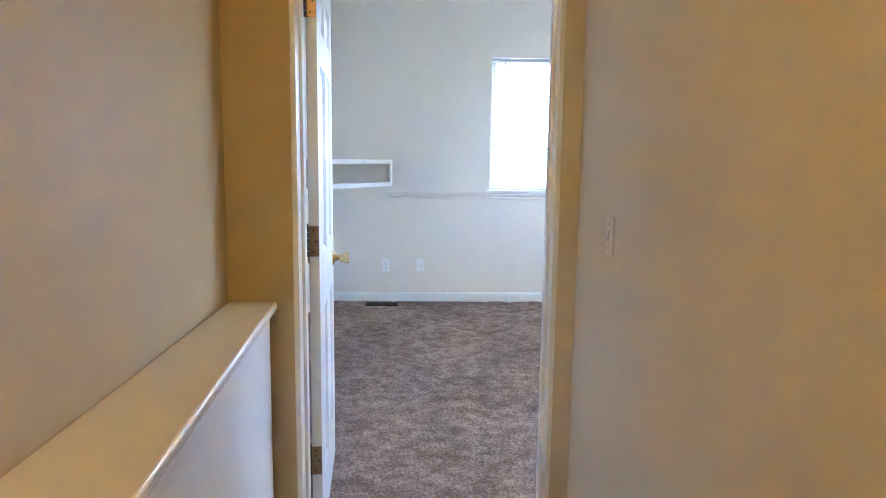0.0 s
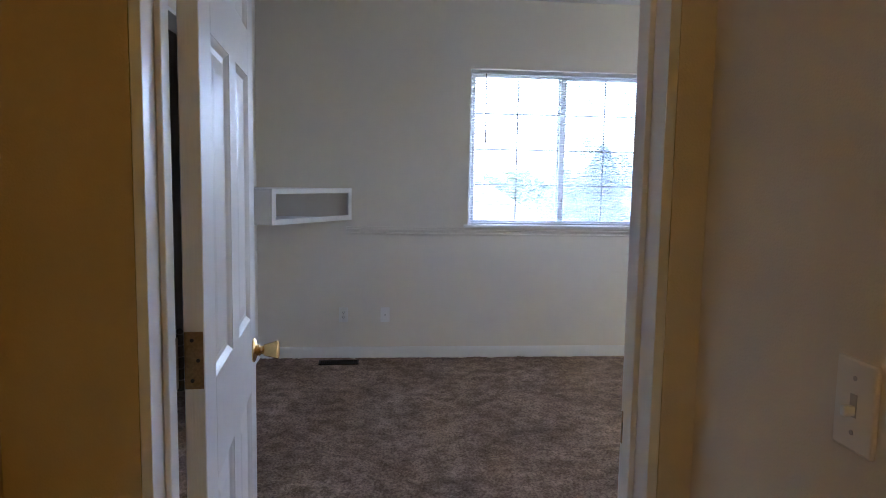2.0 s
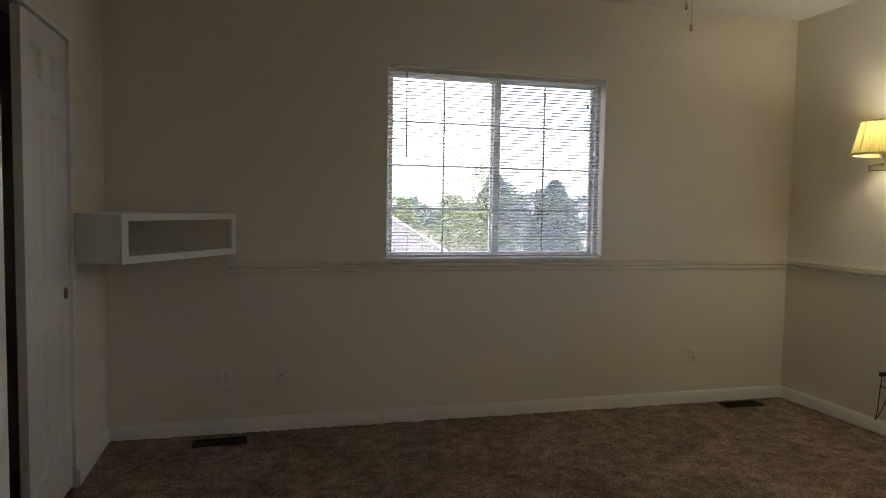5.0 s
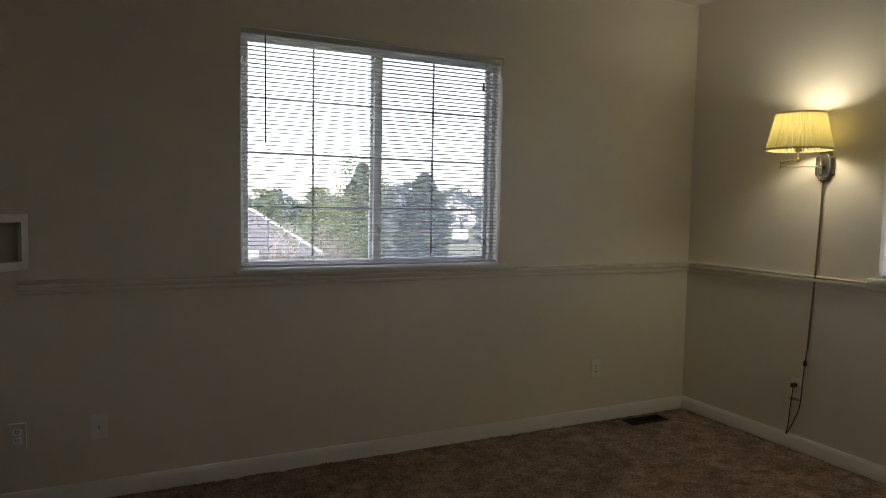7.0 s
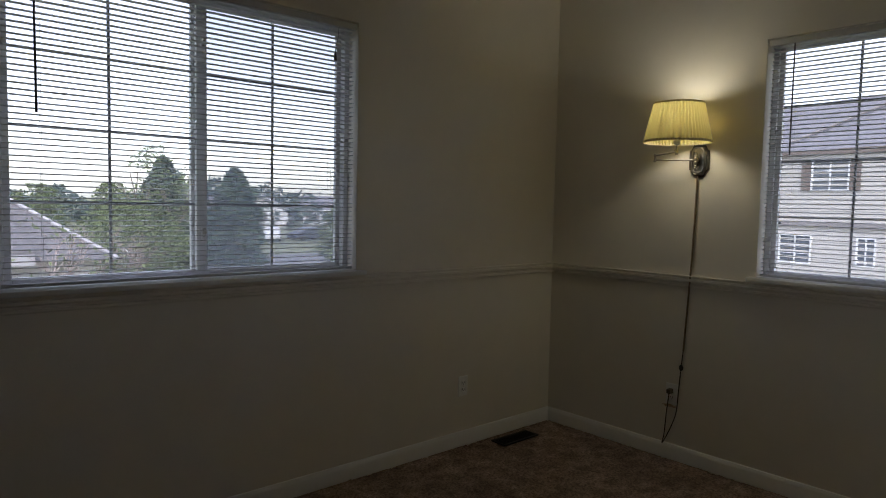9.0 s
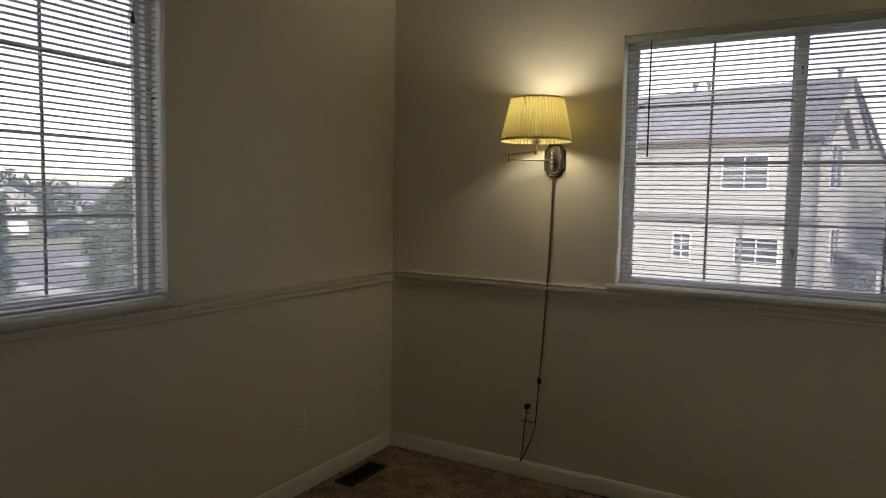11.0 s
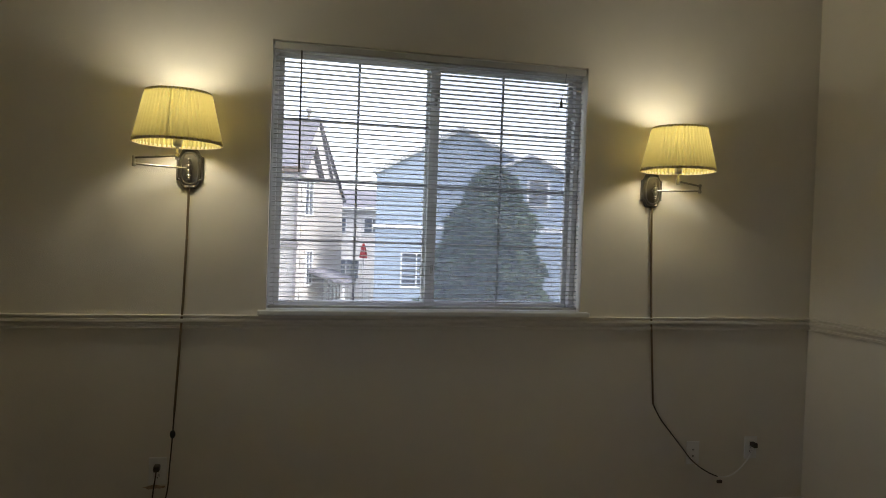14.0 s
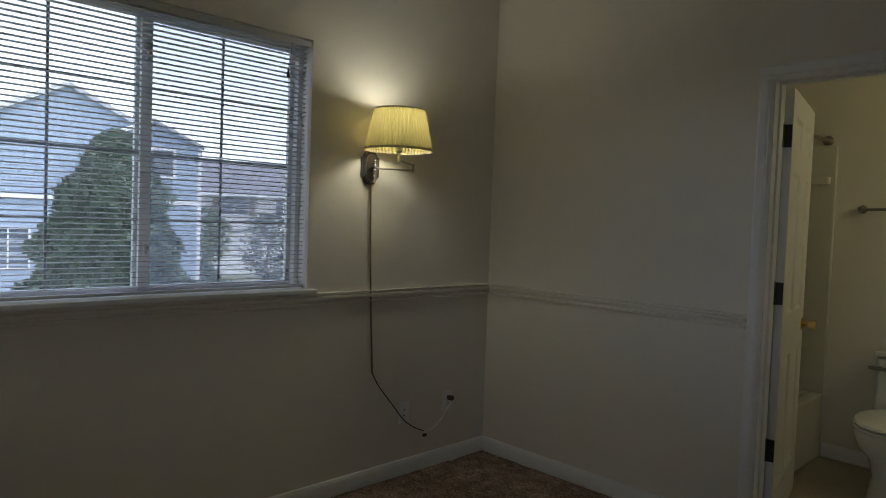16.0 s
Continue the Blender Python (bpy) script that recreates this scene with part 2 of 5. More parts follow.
# ---- mesh helpers ----
def box(bm, a, b, bev=0.0, seg=2):
    lo = [min(p, q) for p, q in zip(a, b)]
    hi = [max(p, q) for p, q in zip(a, b)]
    m = Matrix.LocRotScale([(p + q) / 2 for p, q in zip(lo, hi)], None, [q - p for p, q in zip(lo, hi)])
    made = bmesh.ops.create_cube(bm, size=1, matrix=m)["verts"]
    if bev:
        edges = list({e for v in made for e in v.link_edges})
        bmesh.ops.bevel(bm, geom=edges, offset=bev, segments=seg, profile=0.5, affect='EDGES')
    return bm


def rod(bm, p, q, r1, r2=None, seg=14):
    p, q = Vector(p), Vector(q)
    d = q - p
    m = Matrix.Translation((p + q) / 2) @ d.to_track_quat('Z', 'Y').to_matrix().to_4x4()
    bmesh.ops.create_cone(bm, cap_ends=True, segments=seg, radius1=r1, radius2=r1 if r2 is None else r2, depth=d.length, matrix=m)
    return bm


def ball(bm, c, r, s=(1, 1, 1), u=16, v=10):
    bmesh.ops.create_uvsphere(bm, u_segments=u, v_segments=v, radius=r, matrix=Matrix.LocRotScale(c, None, s))
    return bm


def lathe(bm, profile, c=(0, 0, 0), seg=24, m=None, wave=0.0, waves=0):
    rings = []
    for r, z in profile:
        ring = []
        for i in range(seg):
            a = 2 * math.pi * i / seg
            rr = r * (1 + wave * math.cos(waves * a)) if waves else r
            p = Vector((c[0] + rr * math.cos(a), c[1] + rr * math.sin(a), c[2] + z))
            ring.append(bm.verts.new(m @ p if m else p))
        rings.append(ring)
    for k in range(len(rings) - 1):
        for i in range(seg):
            j = (i + 1) % seg
            bm.faces.new((rings[k][i], rings[k][j], rings[k + 1][j], rings[k + 1][i]))
    return bm


def tube(bm, pts, r, seg=8):
    pts = [Vector(p) for p in pts]
    rings = []
    up = Vector((0.31, 0.2, 0.93))
    for i, p in enumerate(pts):
        d = (pts[min(i + 1, len(pts) - 1)] - pts[max(i - 1, 0)]).normalized()
        s = d.cross(up).normalized()
        t = d.cross(s).normalized()
        rings.append([bm.verts.new(p + (s * math.cos(2 * math.pi * k / seg) + t * math.sin(2 * math.pi * k / seg)) * r) for k in range(seg)])
    for a, b in zip(rings, rings[1:]):
        for k in range(seg):
            j = (k + 1) % seg
            bm.faces.new((a[k], a[j], b[j], b[k]))
    bm.faces.new(rings[0])
    bm.faces.new(list(reversed(rings[-1])))
    return bm


def smooth_path(pts, n=8):
    """Catmull-Rom through the points."""
    pts = [Vector(p) for p in pts]
    out = []
    for i in range(len(pts) - 1):
        a, b, c, d = pts[max(i - 1, 0)], pts[i], pts[i + 1], pts[min(i + 2, len(pts) - 1)]
        for k in range(n):
            t = k / n
            out.append(0.5 * (2 * b + (c - a) * t + (2 * a - 5 * b + 4 * c - d) * t * t + (3 * b - a - 3 * c + d) * t ** 3))
    return out + [pts[-1]]


def prism(bm, poly, z0, z1):
    lo = [bm.verts.new((x, y, z0)) for x, y in poly]
    hi = [bm.verts.new((x, y, z1)) for x, y in poly]
    n = len(poly)
    bm.faces.new(list(reversed(lo)))
    bm.faces.new(hi)
    for i in range(n):
        j = (i + 1) % n
        bm.faces.new((lo[i], lo[j], hi[j], hi[i]))
    return bm


def moulding(bm, profile, start, along, outward, length):
    """profile: (out, up) points of a closed outline, drawn along a wall."""
    start, along, outward = Vector(start), Vector(along), Vector(outward)
    rows = []
    for s in (0, length):
        rows.append([bm.verts.new(start + along * s + outward * o + Vector((0, 0, u))) for o, u in profile])
    n = len(profile)
    for i in range(n):
        j = (i + 1) % n
        bm.faces.new((rows[0][i], rows[0][j], rows[1][j], rows[1][i]))
    bm.faces.new(list(reversed(rows[0])))
    bm.faces.new(rows[1])
    return bm


def mesh_of(name, bm, mat, smooth=False):
    bmesh.ops.recalc_face_normals(bm, faces=bm.faces)
    me = bpy.data.meshes.new(name)
    bm.to_mesh(me)
    bm.free()
    me.materials.append(mat)
    if smooth:
        for p in me.polygons:
            p.use_smooth = True
        me.set_sharp_from_angle(angle=radians(38))
    return me


def part(name, bm, mat, parent, label="", smooth=False):
    ob = new(name, mesh_of(name, bm, mat, smooth))
    ob.parent = parent
    if label:
        tagged(ob, label)
    return ob


def thing(name, label, category, m=None, group="", kind=""):
    ob = new(name)
    ob.empty_display_size = 0.1
    if m is not None:
        ob.matrix_world = m
    return tagged(ob, label, category, group, kind)


def structure(name, bm, mat, label, category, smooth=False):
    return tagged(new(name, mesh_of(name, bm, mat, smooth)), label, category, kind="structure")


B = bmesh.new

# ---- plan ----
XW, YS, ZC = -4.642, -4.085, 2.776      # west wall, south wall, ceiling; the north-east corner is the origin
YH = YS - 0.12                          # hall side of the south wall
W1 = (-3.022, -1.526)                   # north window opening along x
W2 = (-2.780, -1.303)                   # east window opening along y
WZ0, WT1, WT2 = 1.04, 2.26, 2.236       # window sill, and the heads of the north and east openings
T = 0.16                                # outer wall thickness
DX0, DX1 = -4.045, -3.256               # clear width of the entry door
BX0, BX1 = -2.415, -1.63               # clear width of the bathroom door
DH, BH = 2.04, 2.07                     # door heads
HR, HL = -3.181, -4.265                 # hall side walls
CY0, CY1, CH = -2.75, -0.655, 2.15      # closet opening along y, and its head
YB = -5.72                              # bathroom back wall
BW, BE = -3.04, -0.67                   # bathroom side walls


def wall_x(bm, x0, x1, y0, y1, z0, z1, holes=()):
    """A wall running along x with holes (x0, x1, z0, z1)."""
    at = x0
    for a, b, c, d in sorted(holes):
        box(bm, (at, y0, z0), (a, y1, z1))
        if c > z0:
            box(bm, (a, y0, z0), (b, y1, c))
        if d < z1:
            box(bm, (a, y0, d), (b, y1, z1))
        at = b
    box(bm, (at, y0, z0), (x1, y1, z1))
    return bm


def wall_y(bm, x0, x1, y0, y1, z0, z1, holes=()):
    at = y0
    for a, b, c, d in sorted(holes):
        box(bm, (x0, at, z0), (x1, a, z1))
        if c > z0:
            box(bm, (x0, a, z0), (x1, b, c))
        if d < z1:
            box(bm, (x0, a, d), (x1, b, z1))
        at = b
    box(bm, (x0, at, z0), (x1, y1, z1))
    return bm


LW = "off-white eggshell painted drywall with faint scuffs"
structure("wall_north", wall_x(B(), XW - 0.12, T, 0, T, -0.05, ZC, [(*W1, WZ0, WT1)]), WALL, LW, "wall")
structure("wall_east", wall_y(B(), 0, T, YB - 0.1, 0, -0.05, ZC, [(*W2, WZ0, WT2)]), WALL, LW, "wall")
structure("wall_south", wall_x(B(), XW - 0.12, 0, YH, YS, -0.05, ZC, [(DX0 - 0.018, DX1 + 0.018, -0.05, DH + 0.018), (BX0 - 0.018, BX1 + 0.018, -0.05, BH + 0.018)]), WALL, LW, "wall")
structure("wall_west", wall_y(B(), XW - 0.12, XW, YS, 0, -0.05, ZC, [(CY0, CY1, -0.05, CH)]), WALL, LW, "wall")
structure("wall_hall_east", wall_y(B(), HR, BW, -11.5, YH, -0.05, ZC), HALLP, "hall wall with the lamp's yellow mixed into its beige paint", "wall")
structure("wall_hall_west", wall_y(B(), HL - 0.12, HL, -11.5, YH, -0.05, ZC), LAMPLITP, "hall wall above the ledge with golden lamplight in its paint", "wall")
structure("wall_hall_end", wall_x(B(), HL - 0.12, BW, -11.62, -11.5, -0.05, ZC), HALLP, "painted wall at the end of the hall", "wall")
structure("wall_bath_back", wall_x(B(), BW, 0, YB - 0.1, YB, -0.05, ZC), WALL, "painted bathroom back wall", "wall")
structure("wall_bath_east", wall_y(B(), BE, BE + 0.1, YB, YH, -0.05, ZC), WALL, "painted bathroom side wall beside the tub", "wall")
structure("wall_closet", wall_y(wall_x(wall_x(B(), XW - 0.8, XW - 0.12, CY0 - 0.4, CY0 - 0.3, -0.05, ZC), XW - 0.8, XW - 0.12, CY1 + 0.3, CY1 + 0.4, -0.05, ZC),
          XW - 0.9, XW - 0.8, CY0 - 0.4, CY1 + 0.4, -0.05, ZC), CLOSETIN, "closet walls with the unlit shade put into their colour", "wall")
# golden lamplight coloured into the west piece, weaker in the east one
structure("wall_hall_north_west", wall_x(B(), HL, DX0 - 0.018, YH - 0.01, YH - 0.0005, 0, ZC), LAMPLITP, "hall face of the bedroom wall with golden lamplight in its paint", "wall")
structure("wall_hall_north_east", box(box(B(), (DX0 - 0.018, YH - 0.01, DH + 0.018), (DX1 + 0.018, YH - 0.0005, ZC)), (DX1 + 0.018, YH - 0.01, 0), (HR, YH - 0.0005, ZC)), HALLP, "hall face of the wall beside the door, lamp tint in its beige", "wall")
bm = box(B(), (XW - 0.95, -11.7, ZC), (T + 0.05, T + 0.05, ZC + 0.15))
structure("ceiling", bm, CEIL, "flat off-white ceiling with light texture", "ceiling")


def carpet(name, x0, x1, y0, y1, step, label):
    nx, ny = max(2, int((x1 - x0) / step)), max(2, int((y1 - y0) / step))
    xs, ys = np.meshgrid(np.linspace(x0, x1, nx + 1), np.linspace(y0, y1, ny + 1))
    rng = np.random.default_rng(3)
    soft = np.zeros_like(xs)
    for k in range(24):
        a, f = rng.uniform(0, 6.28), rng.uniform(9, 60)
        soft += np.sin((xs * np.cos(a) + ys * np.sin(a)) * f + rng.uniform(0, 6.28))
    zs = 0.0007 * soft + rng.normal(0, 0.0028, xs.shape) - 0.005
    co = np.stack([xs, ys, zs], -1).reshape(-1, 3)
    i = np.arange(nx * ny)
    a = (i // nx) * (nx + 1) + i % nx
    faces = np.stack([a, a + 1, a + nx + 2, a + nx + 1], 1)
    me = bpy.data.meshes.new(name)
    me.from_pydata(co.tolist(), [], faces.tolist())
    for p in me.polygons:
        p.use_smooth = True
    me.materials.append(CARPET)
    return tagged(new(name, me), label, "carpet", kind="structure")


carpet("floor_bedroom", XW - 0.8, 0.0, YS - 0.02, 0.0, 0.0115, "taupe brown cut-pile carpet with footprints and worn shading")
carpet("floor_hall", HL, HR, -11.5, YS - 0.02, 0.03, "taupe brown cut-pile hall carpet")
structure("floor_bath", box(B(), (BW, YB, -0.05), (BE, YH + 0.06, -0.008)), VINYLF, "tan sheet vinyl bathroom floor", "floor")
structure("floor_slab", box(B(), (XW - 0.9, -11.6, -0.3), (T, T, -0.051)), CONC, "floor construction below the carpet", "floor")

# ---- baseboards and chair rail ----
BASE = [(0, 0), (0.014, 0), (0.014, 0.062), (0.011, 0.074), (0.006, 0.084), (0, 0.086)]
RAIL = [(0, 0.972), (0.012, 0.972), (0.017, 0.978), (0.017, 0.987), (0.005, 0.989), (0.005, 0.998), (0.019, 1.002), (0.024, 1.007), (0.024, 1.017), (0.007, 1.020), (0.007, 1.0265), (0.021, 1.029), (0.021, 1.0335), (0.004, 1.035), (0, 1.035)]


def run(name, profile, start, along, outward, length, label):
    return structure(name, moulding(B(), profile, start, along, outward, length), WALL if profile is RAIL else TRIM, label, "trim", profile is not RAIL)


LB = "white painted wooden baseboard"
run("baseboard_north", BASE, (XW, 0, 0), (1, 0, 0), (0, -1, 0), -XW, LB)
run("baseboard_east", BASE, (0, YS, 0), (0, 1, 0), (-1, 0, 0), -YS - 0.014, LB)
run("baseboard_south", BASE, (BX1 + 0.067, YS, 0), (1, 0, 0), (0, 1, 0), -BX1 - 0.067 - 0.014, LB)
run("baseboard_south_middle", BASE, (DX1 + 0.067, YS, 0), (1, 0, 0), (0, 1, 0), BX0 - DX1 - 0.134, LB)
run("baseboard_west", BASE, (XW, CY1 + 0.002, 0), (0, 1, 0), (1, 0, 0), -CY1 - 0.016, LB)
run("baseboard_west_south", BASE, (XW, YS, 0), (0, 1, 0), (1, 0, 0), CY0 - YS, LB)
run("baseboard_hall_east", BASE, (HR, -11.5, 0), (0, 1, 0), (-1, 0, 0), YH + 11.5 - 0.02, LB)
run("baseboard_bath", BASE, (BW, YB, 0), (1, 0, 0), (0, 1, 0), -1.44 - BW, LB)
LR = "off-white painted chair rail moulding with a double bead"
run("trim_chair_rail_north", RAIL, (-3.97, 0, 0), (1, 0, 0), (0, -1, 0), 3.97, LR)
run("trim_chair_rail_east", RAIL, (0, YS, 0), (0, 1, 0), (-1, 0, 0), -YS - 0.03, LR)
run("trim_chair_rail_south", RAIL, (BX1 + 0.067, YS, 0), (1, 0, 0), (0, 1, 0), -BX1 - 0.097, LR)


# ---- windows with blinds ----
def window(name, m, width, h, label):
    """Local: x along the wall, y towards outdoors, z up; the origin is the middle of the opening's foot on the room's face."""
    w = width / 2
    ob = thing(name, label, "window", m, kind="structure")
    bm = B()
    box(bm, (-w - 0.035, -0.045, -0.004), (w + 0.035, 0.0, 0.018), 0.005)
    box(bm, (-w + 0.0005, 0.0, 0.0005), (w - 0.0005, 0.075, 0.018))
    part("window_sill", bm, TRIM, ob, "white painted stool with rounded nose")
    bm = B()
    y0, y1, f = 0.078, 0.15, 0.028
    box(bm, (-w, y0, 0), (-w + f, y1, h), 0.004)
    box(bm, (w - f, y0, 0), (w, y1, h), 0.004)
    box(bm, (-w + f, y0, 0), (w - f, y1, f), 0.004)
    box(bm, (-w + f, y0, h - f), (w - f, y1, h), 0.004)
    part("window_frame", bm, VINYL, ob)
    for s, yy in ((-1, 0.088), (1, 0.112)):
        a, b = (-w + f, 0.03) if s < 0 else (-0.03, w - f)
        z0, z1, k = f, h - f, 0.024
        ka, kb = (k, 0.046) if s < 0 else (0.046, k)
        bm = B()
        for lo, hi in (((a, z0), (a + ka, z1)), ((b - kb, z0), (b, z1)), ((a + ka, z0), (b - kb, z0 + k)), ((a + ka, z1 - k), (b - kb, z1))):
            box(bm, (lo[0], yy, lo[1]), (hi[0], yy + 0.022, hi[1]), 0.003)
        sash = part("sash", bm, VINYL, ob, "sliding vinyl sash")
        pane = part("pane", box(B(), (a + ka - 0.004, yy + 0.007, z0 + k - 0.004), (b - kb + 0.004, yy + 0.011, z1 - k + 0.004)), GLASS, sash, "clear glass pane")
        pane.visible_shadow = False
        mid = (a + ka + b - kb) / 2
        part("grille_bar", box(B(), (mid - 0.0055, yy + 0.0115, z0 + k), (mid + 0.0055, yy + 0.0165, z1 - k)), BAR, sash)
        for q in (0.25, 0.5, 0.75):
            z = z0 + k + (z1 - z0 - 2 * k) * q
            part("grille_bar", box(B(), (a + ka, yy + 0.012, z - 0.0055), (b - kb, yy + 0.016, z + 0.0055)), BAR, sash)
    for z in (h * 0.17, h * 0.83):
        latch = part("latch", box(B(), (0.002, 0.079, z - 0.03), (0.02, 0.0885, z + 0.03), 0.003), VINYL, ob, "white sash latch")
        bm = box(B(), (0.004, 0.066, z - 0.004), (0.018, 0.0785, z + 0.022), 0.003)
        rod(bm, (0.011, 0.076, z - 0.012), (0.011, 0.0795, z - 0.012), 0.005, seg=10)
        part("latch_lever", bm, NICKEL, latch)
    part("screen_tab", box(B(), (-w + f - 0.003, 0.13, h * 0.24), (-w + f + 0.02, 0.146, h * 0.24 + 0.014), 0.002), DARK, ob)
    for z in (h * 0.16, h * 0.877):
        part("screen_tab", box(B(), (w - f - 0.022, 0.13, z), (w - f + 0.003, 0.146, z + 0.022), 0.002), DARK, ob)
    scr = part("insect_screen", box(B(), (0.0, 0.138, f), (w - f, 0.1385, h - f)), SCREEN, ob, "dark fibreglass insect screen")
    scr.visible_shadow = False
    return ob


def blind(m, width, h, label):
    w = width / 2 - 0.008
    ob = thing("mini_blind", label, "blind", m, group="window blinds")
    part("headrail", box(B(), (-w, 0.003, h - 0.036), (w, 0.032, h - 0.008), 0.002), SLAT, ob)
    bm = B()
    prof = [(-0.0125, 0.0), (-0.0065, 0.0025), (0, 0.0034), (0.0065, 0.0025), (0.0125, 0.0)]
    cols = []
    for x in (-w + 0.004, w - 0.004):
        cols.append([bm.verts.new((x, y, z)) for y, z in prof] + [bm.verts.new((x, y, z - 0.0006)) for y, z in reversed(prof)])
    n = len(cols[0])
    for i in range(n):
        j = (i + 1) % n
        bm.faces.new((cols[0][i], cols[0][j], cols[1][j], cols[1][i]))
    bm.faces.new(cols[0])
    bm.faces.new(list(reversed(cols[1])))
    slat = mesh_of("slat", bm, SLAT)
    z, k = 0.05, 0
    while z < h - 0.035:
        s = new("slat", slat)
        s.parent = ob
        s.location = (0, 0.032, z)
        s.rotation_euler = (radians(-3.5 + 1.1 * math.sin(k * 1.7)), radians(0.06 * math.sin(k * 2.9)), 0)
        z += 0.0212
        k += 1
    part("bottom_rail", box(B(), (-w, 0.02, 0.024), (w, 0.044, 0.036), 0.003), SLAT, ob)
    for x in (-w * 0.82, 0, w * 0.82):
        bm = B()
        for y in (0.0185, 0.0455):
            rod(bm, (x, y, 0.03), (x, y, h - 0.02), 0.0006, seg=5)
        part("ladder_cord", bm, CORDM, ob)
    part("tilt_wand", rod(B(), (-w + 0.115, 0.012, h - 0.035), (-w + 0.117, 0.008, h - 0.57), 0.0035, 0.0045, 6), WAND, ob, "smoked plastic tilt wand")
    bm = tube(B(), [(w - 0.1, 0.006, h - 0.02), (w - 0.112, -0.002, h - 0.09), (w - 0.127, -0.004, h - 0.158)], 0.001, 5)
    lathe(bm, [(0.001, 0), (0.004, -0.004), (0.0055, -0.018), (0.0085, -0.042), (0.0, -0.044)], (w - 0.127, -0.004, h - 0.158), 10)
    part("cord_tassel", bm, WAND, ob)
    return ob


wm1 = pose((W1[0] + W1[1]) / 2, 0, WZ0)
wm2 = pose(0, (W2[0] + W2[1]) / 2, WZ0, 0, 0, -90)
LWIN = "white vinyl two-pane sliding window with grille bars"
window("window_1", wm1, W1[1] - W1[0], WT1 - WZ0, LWIN)
window("window_2", wm2, W2[1] - W2[0], WT2 - WZ0, LWIN)
blind(wm1, W1[1] - W1[0], WT1 - WZ0, "lowered white mini blind with open slats before the rooftop view")
blind(wm2, W2[1] - W2[0], WT2 - WZ0, "lowered white mini blind with open slats between two wall lamps")


# ---- doors ----
CAS = [(0, 0), (0.06, 0), (0.06, 0.012), (0.05, 0.017), (0.024, 0.014), (0.017, 0.0105), (0.011, 0.013), (0.004, 0.008), (0, 0.006)]


def casing(bm, x0, x1, head, y, side):
    """A mitred-looking casing round an opening; side +1 lies on the face towards +y."""
    for edge, s in ((x0, -1), (x1, 1)):
        pts = [(edge + s * (0.006 + a), y + side * b) for a, b in CAS]
        prism(bm, pts if s * side > 0 else list(reversed(pts)), 0, head + 0.006)
    rows = []
    for x in (x0 - 0.066, x1 + 0.066):
        rows.append([bm.verts.new((x, y + side * b, head + 0.007 + a)) for a, b in CAS])
    n = len(CAS)
    for i in range(n):
        j = (i + 1) % n
        bm.faces.new((rows[0][i], rows[0][j], rows[1][j], rows[1][i]))
    bm.faces.new(rows[0])
    bm.faces.new(list(reversed(rows[1])))


def door_frame(name, x0, x1, head, stop_y, label, faces=(1, -1)):
    bm = B()
    y0, y1 = YH - (0.0105 if x1 < -3 else 0.001), YS + 0.001
    box(bm, (x0 - 0.017, y0, 0), (x0, y1, head), 0.001, 1)
    box(bm, (x1, y0, 0), (x1 + 0.017, y1, head), 0.001, 1)
    box(bm, (x0 - 0.017, y0, head), (x1 + 0.017, y1, head + 0.017), 0.001, 1)
    s0, s1 = stop_y
    box(bm, (x0, s0, 0), (x0 + 0.011, s1, head - 0.011), 0.002)
    box(bm, (x1 - 0.011, s0, 0), (x1, s1, head - 0.011), 0.002)
    box(bm, (x0, s0, head - 0.011), (x1, s1, head), 0.002)
    if 1 in faces:
        casing(bm, x0, x1, head, YS, 1)
    if -1 in faces:
        casing(bm, x0, x1, head, YH - (0.01 if x1 < -3 else 0), -1)
    return structure(name, bm, TRIM, label, "door frame")


door_frame("door_1_frame", DX0, DX1, DH, (YH + 0.045, YS - 0.037), "white painted door jamb with moulded bedroom casing", (1,))
door_frame("door_2_frame", BX0, BX1, BH, (YH + 0.037, YS - 0.045), "white painted bathroom door jamb and casing")
st = thing("strike_plate", "small worn brass strike plate in the door jamb", "strike plate", pose(DX1, YS - 0.02, 0.965))
bm = box(B(), (-0.0015, -0.016, -0.03), (0.0008, 0.016, 0.03), 0.0005, 1)
part("plate", bm, HINGE, st)
part("latch_hole", box(B(), (-0.0022, -0.006, -0.012), (-0.0015, 0.008, 0.012)), VOID, st)


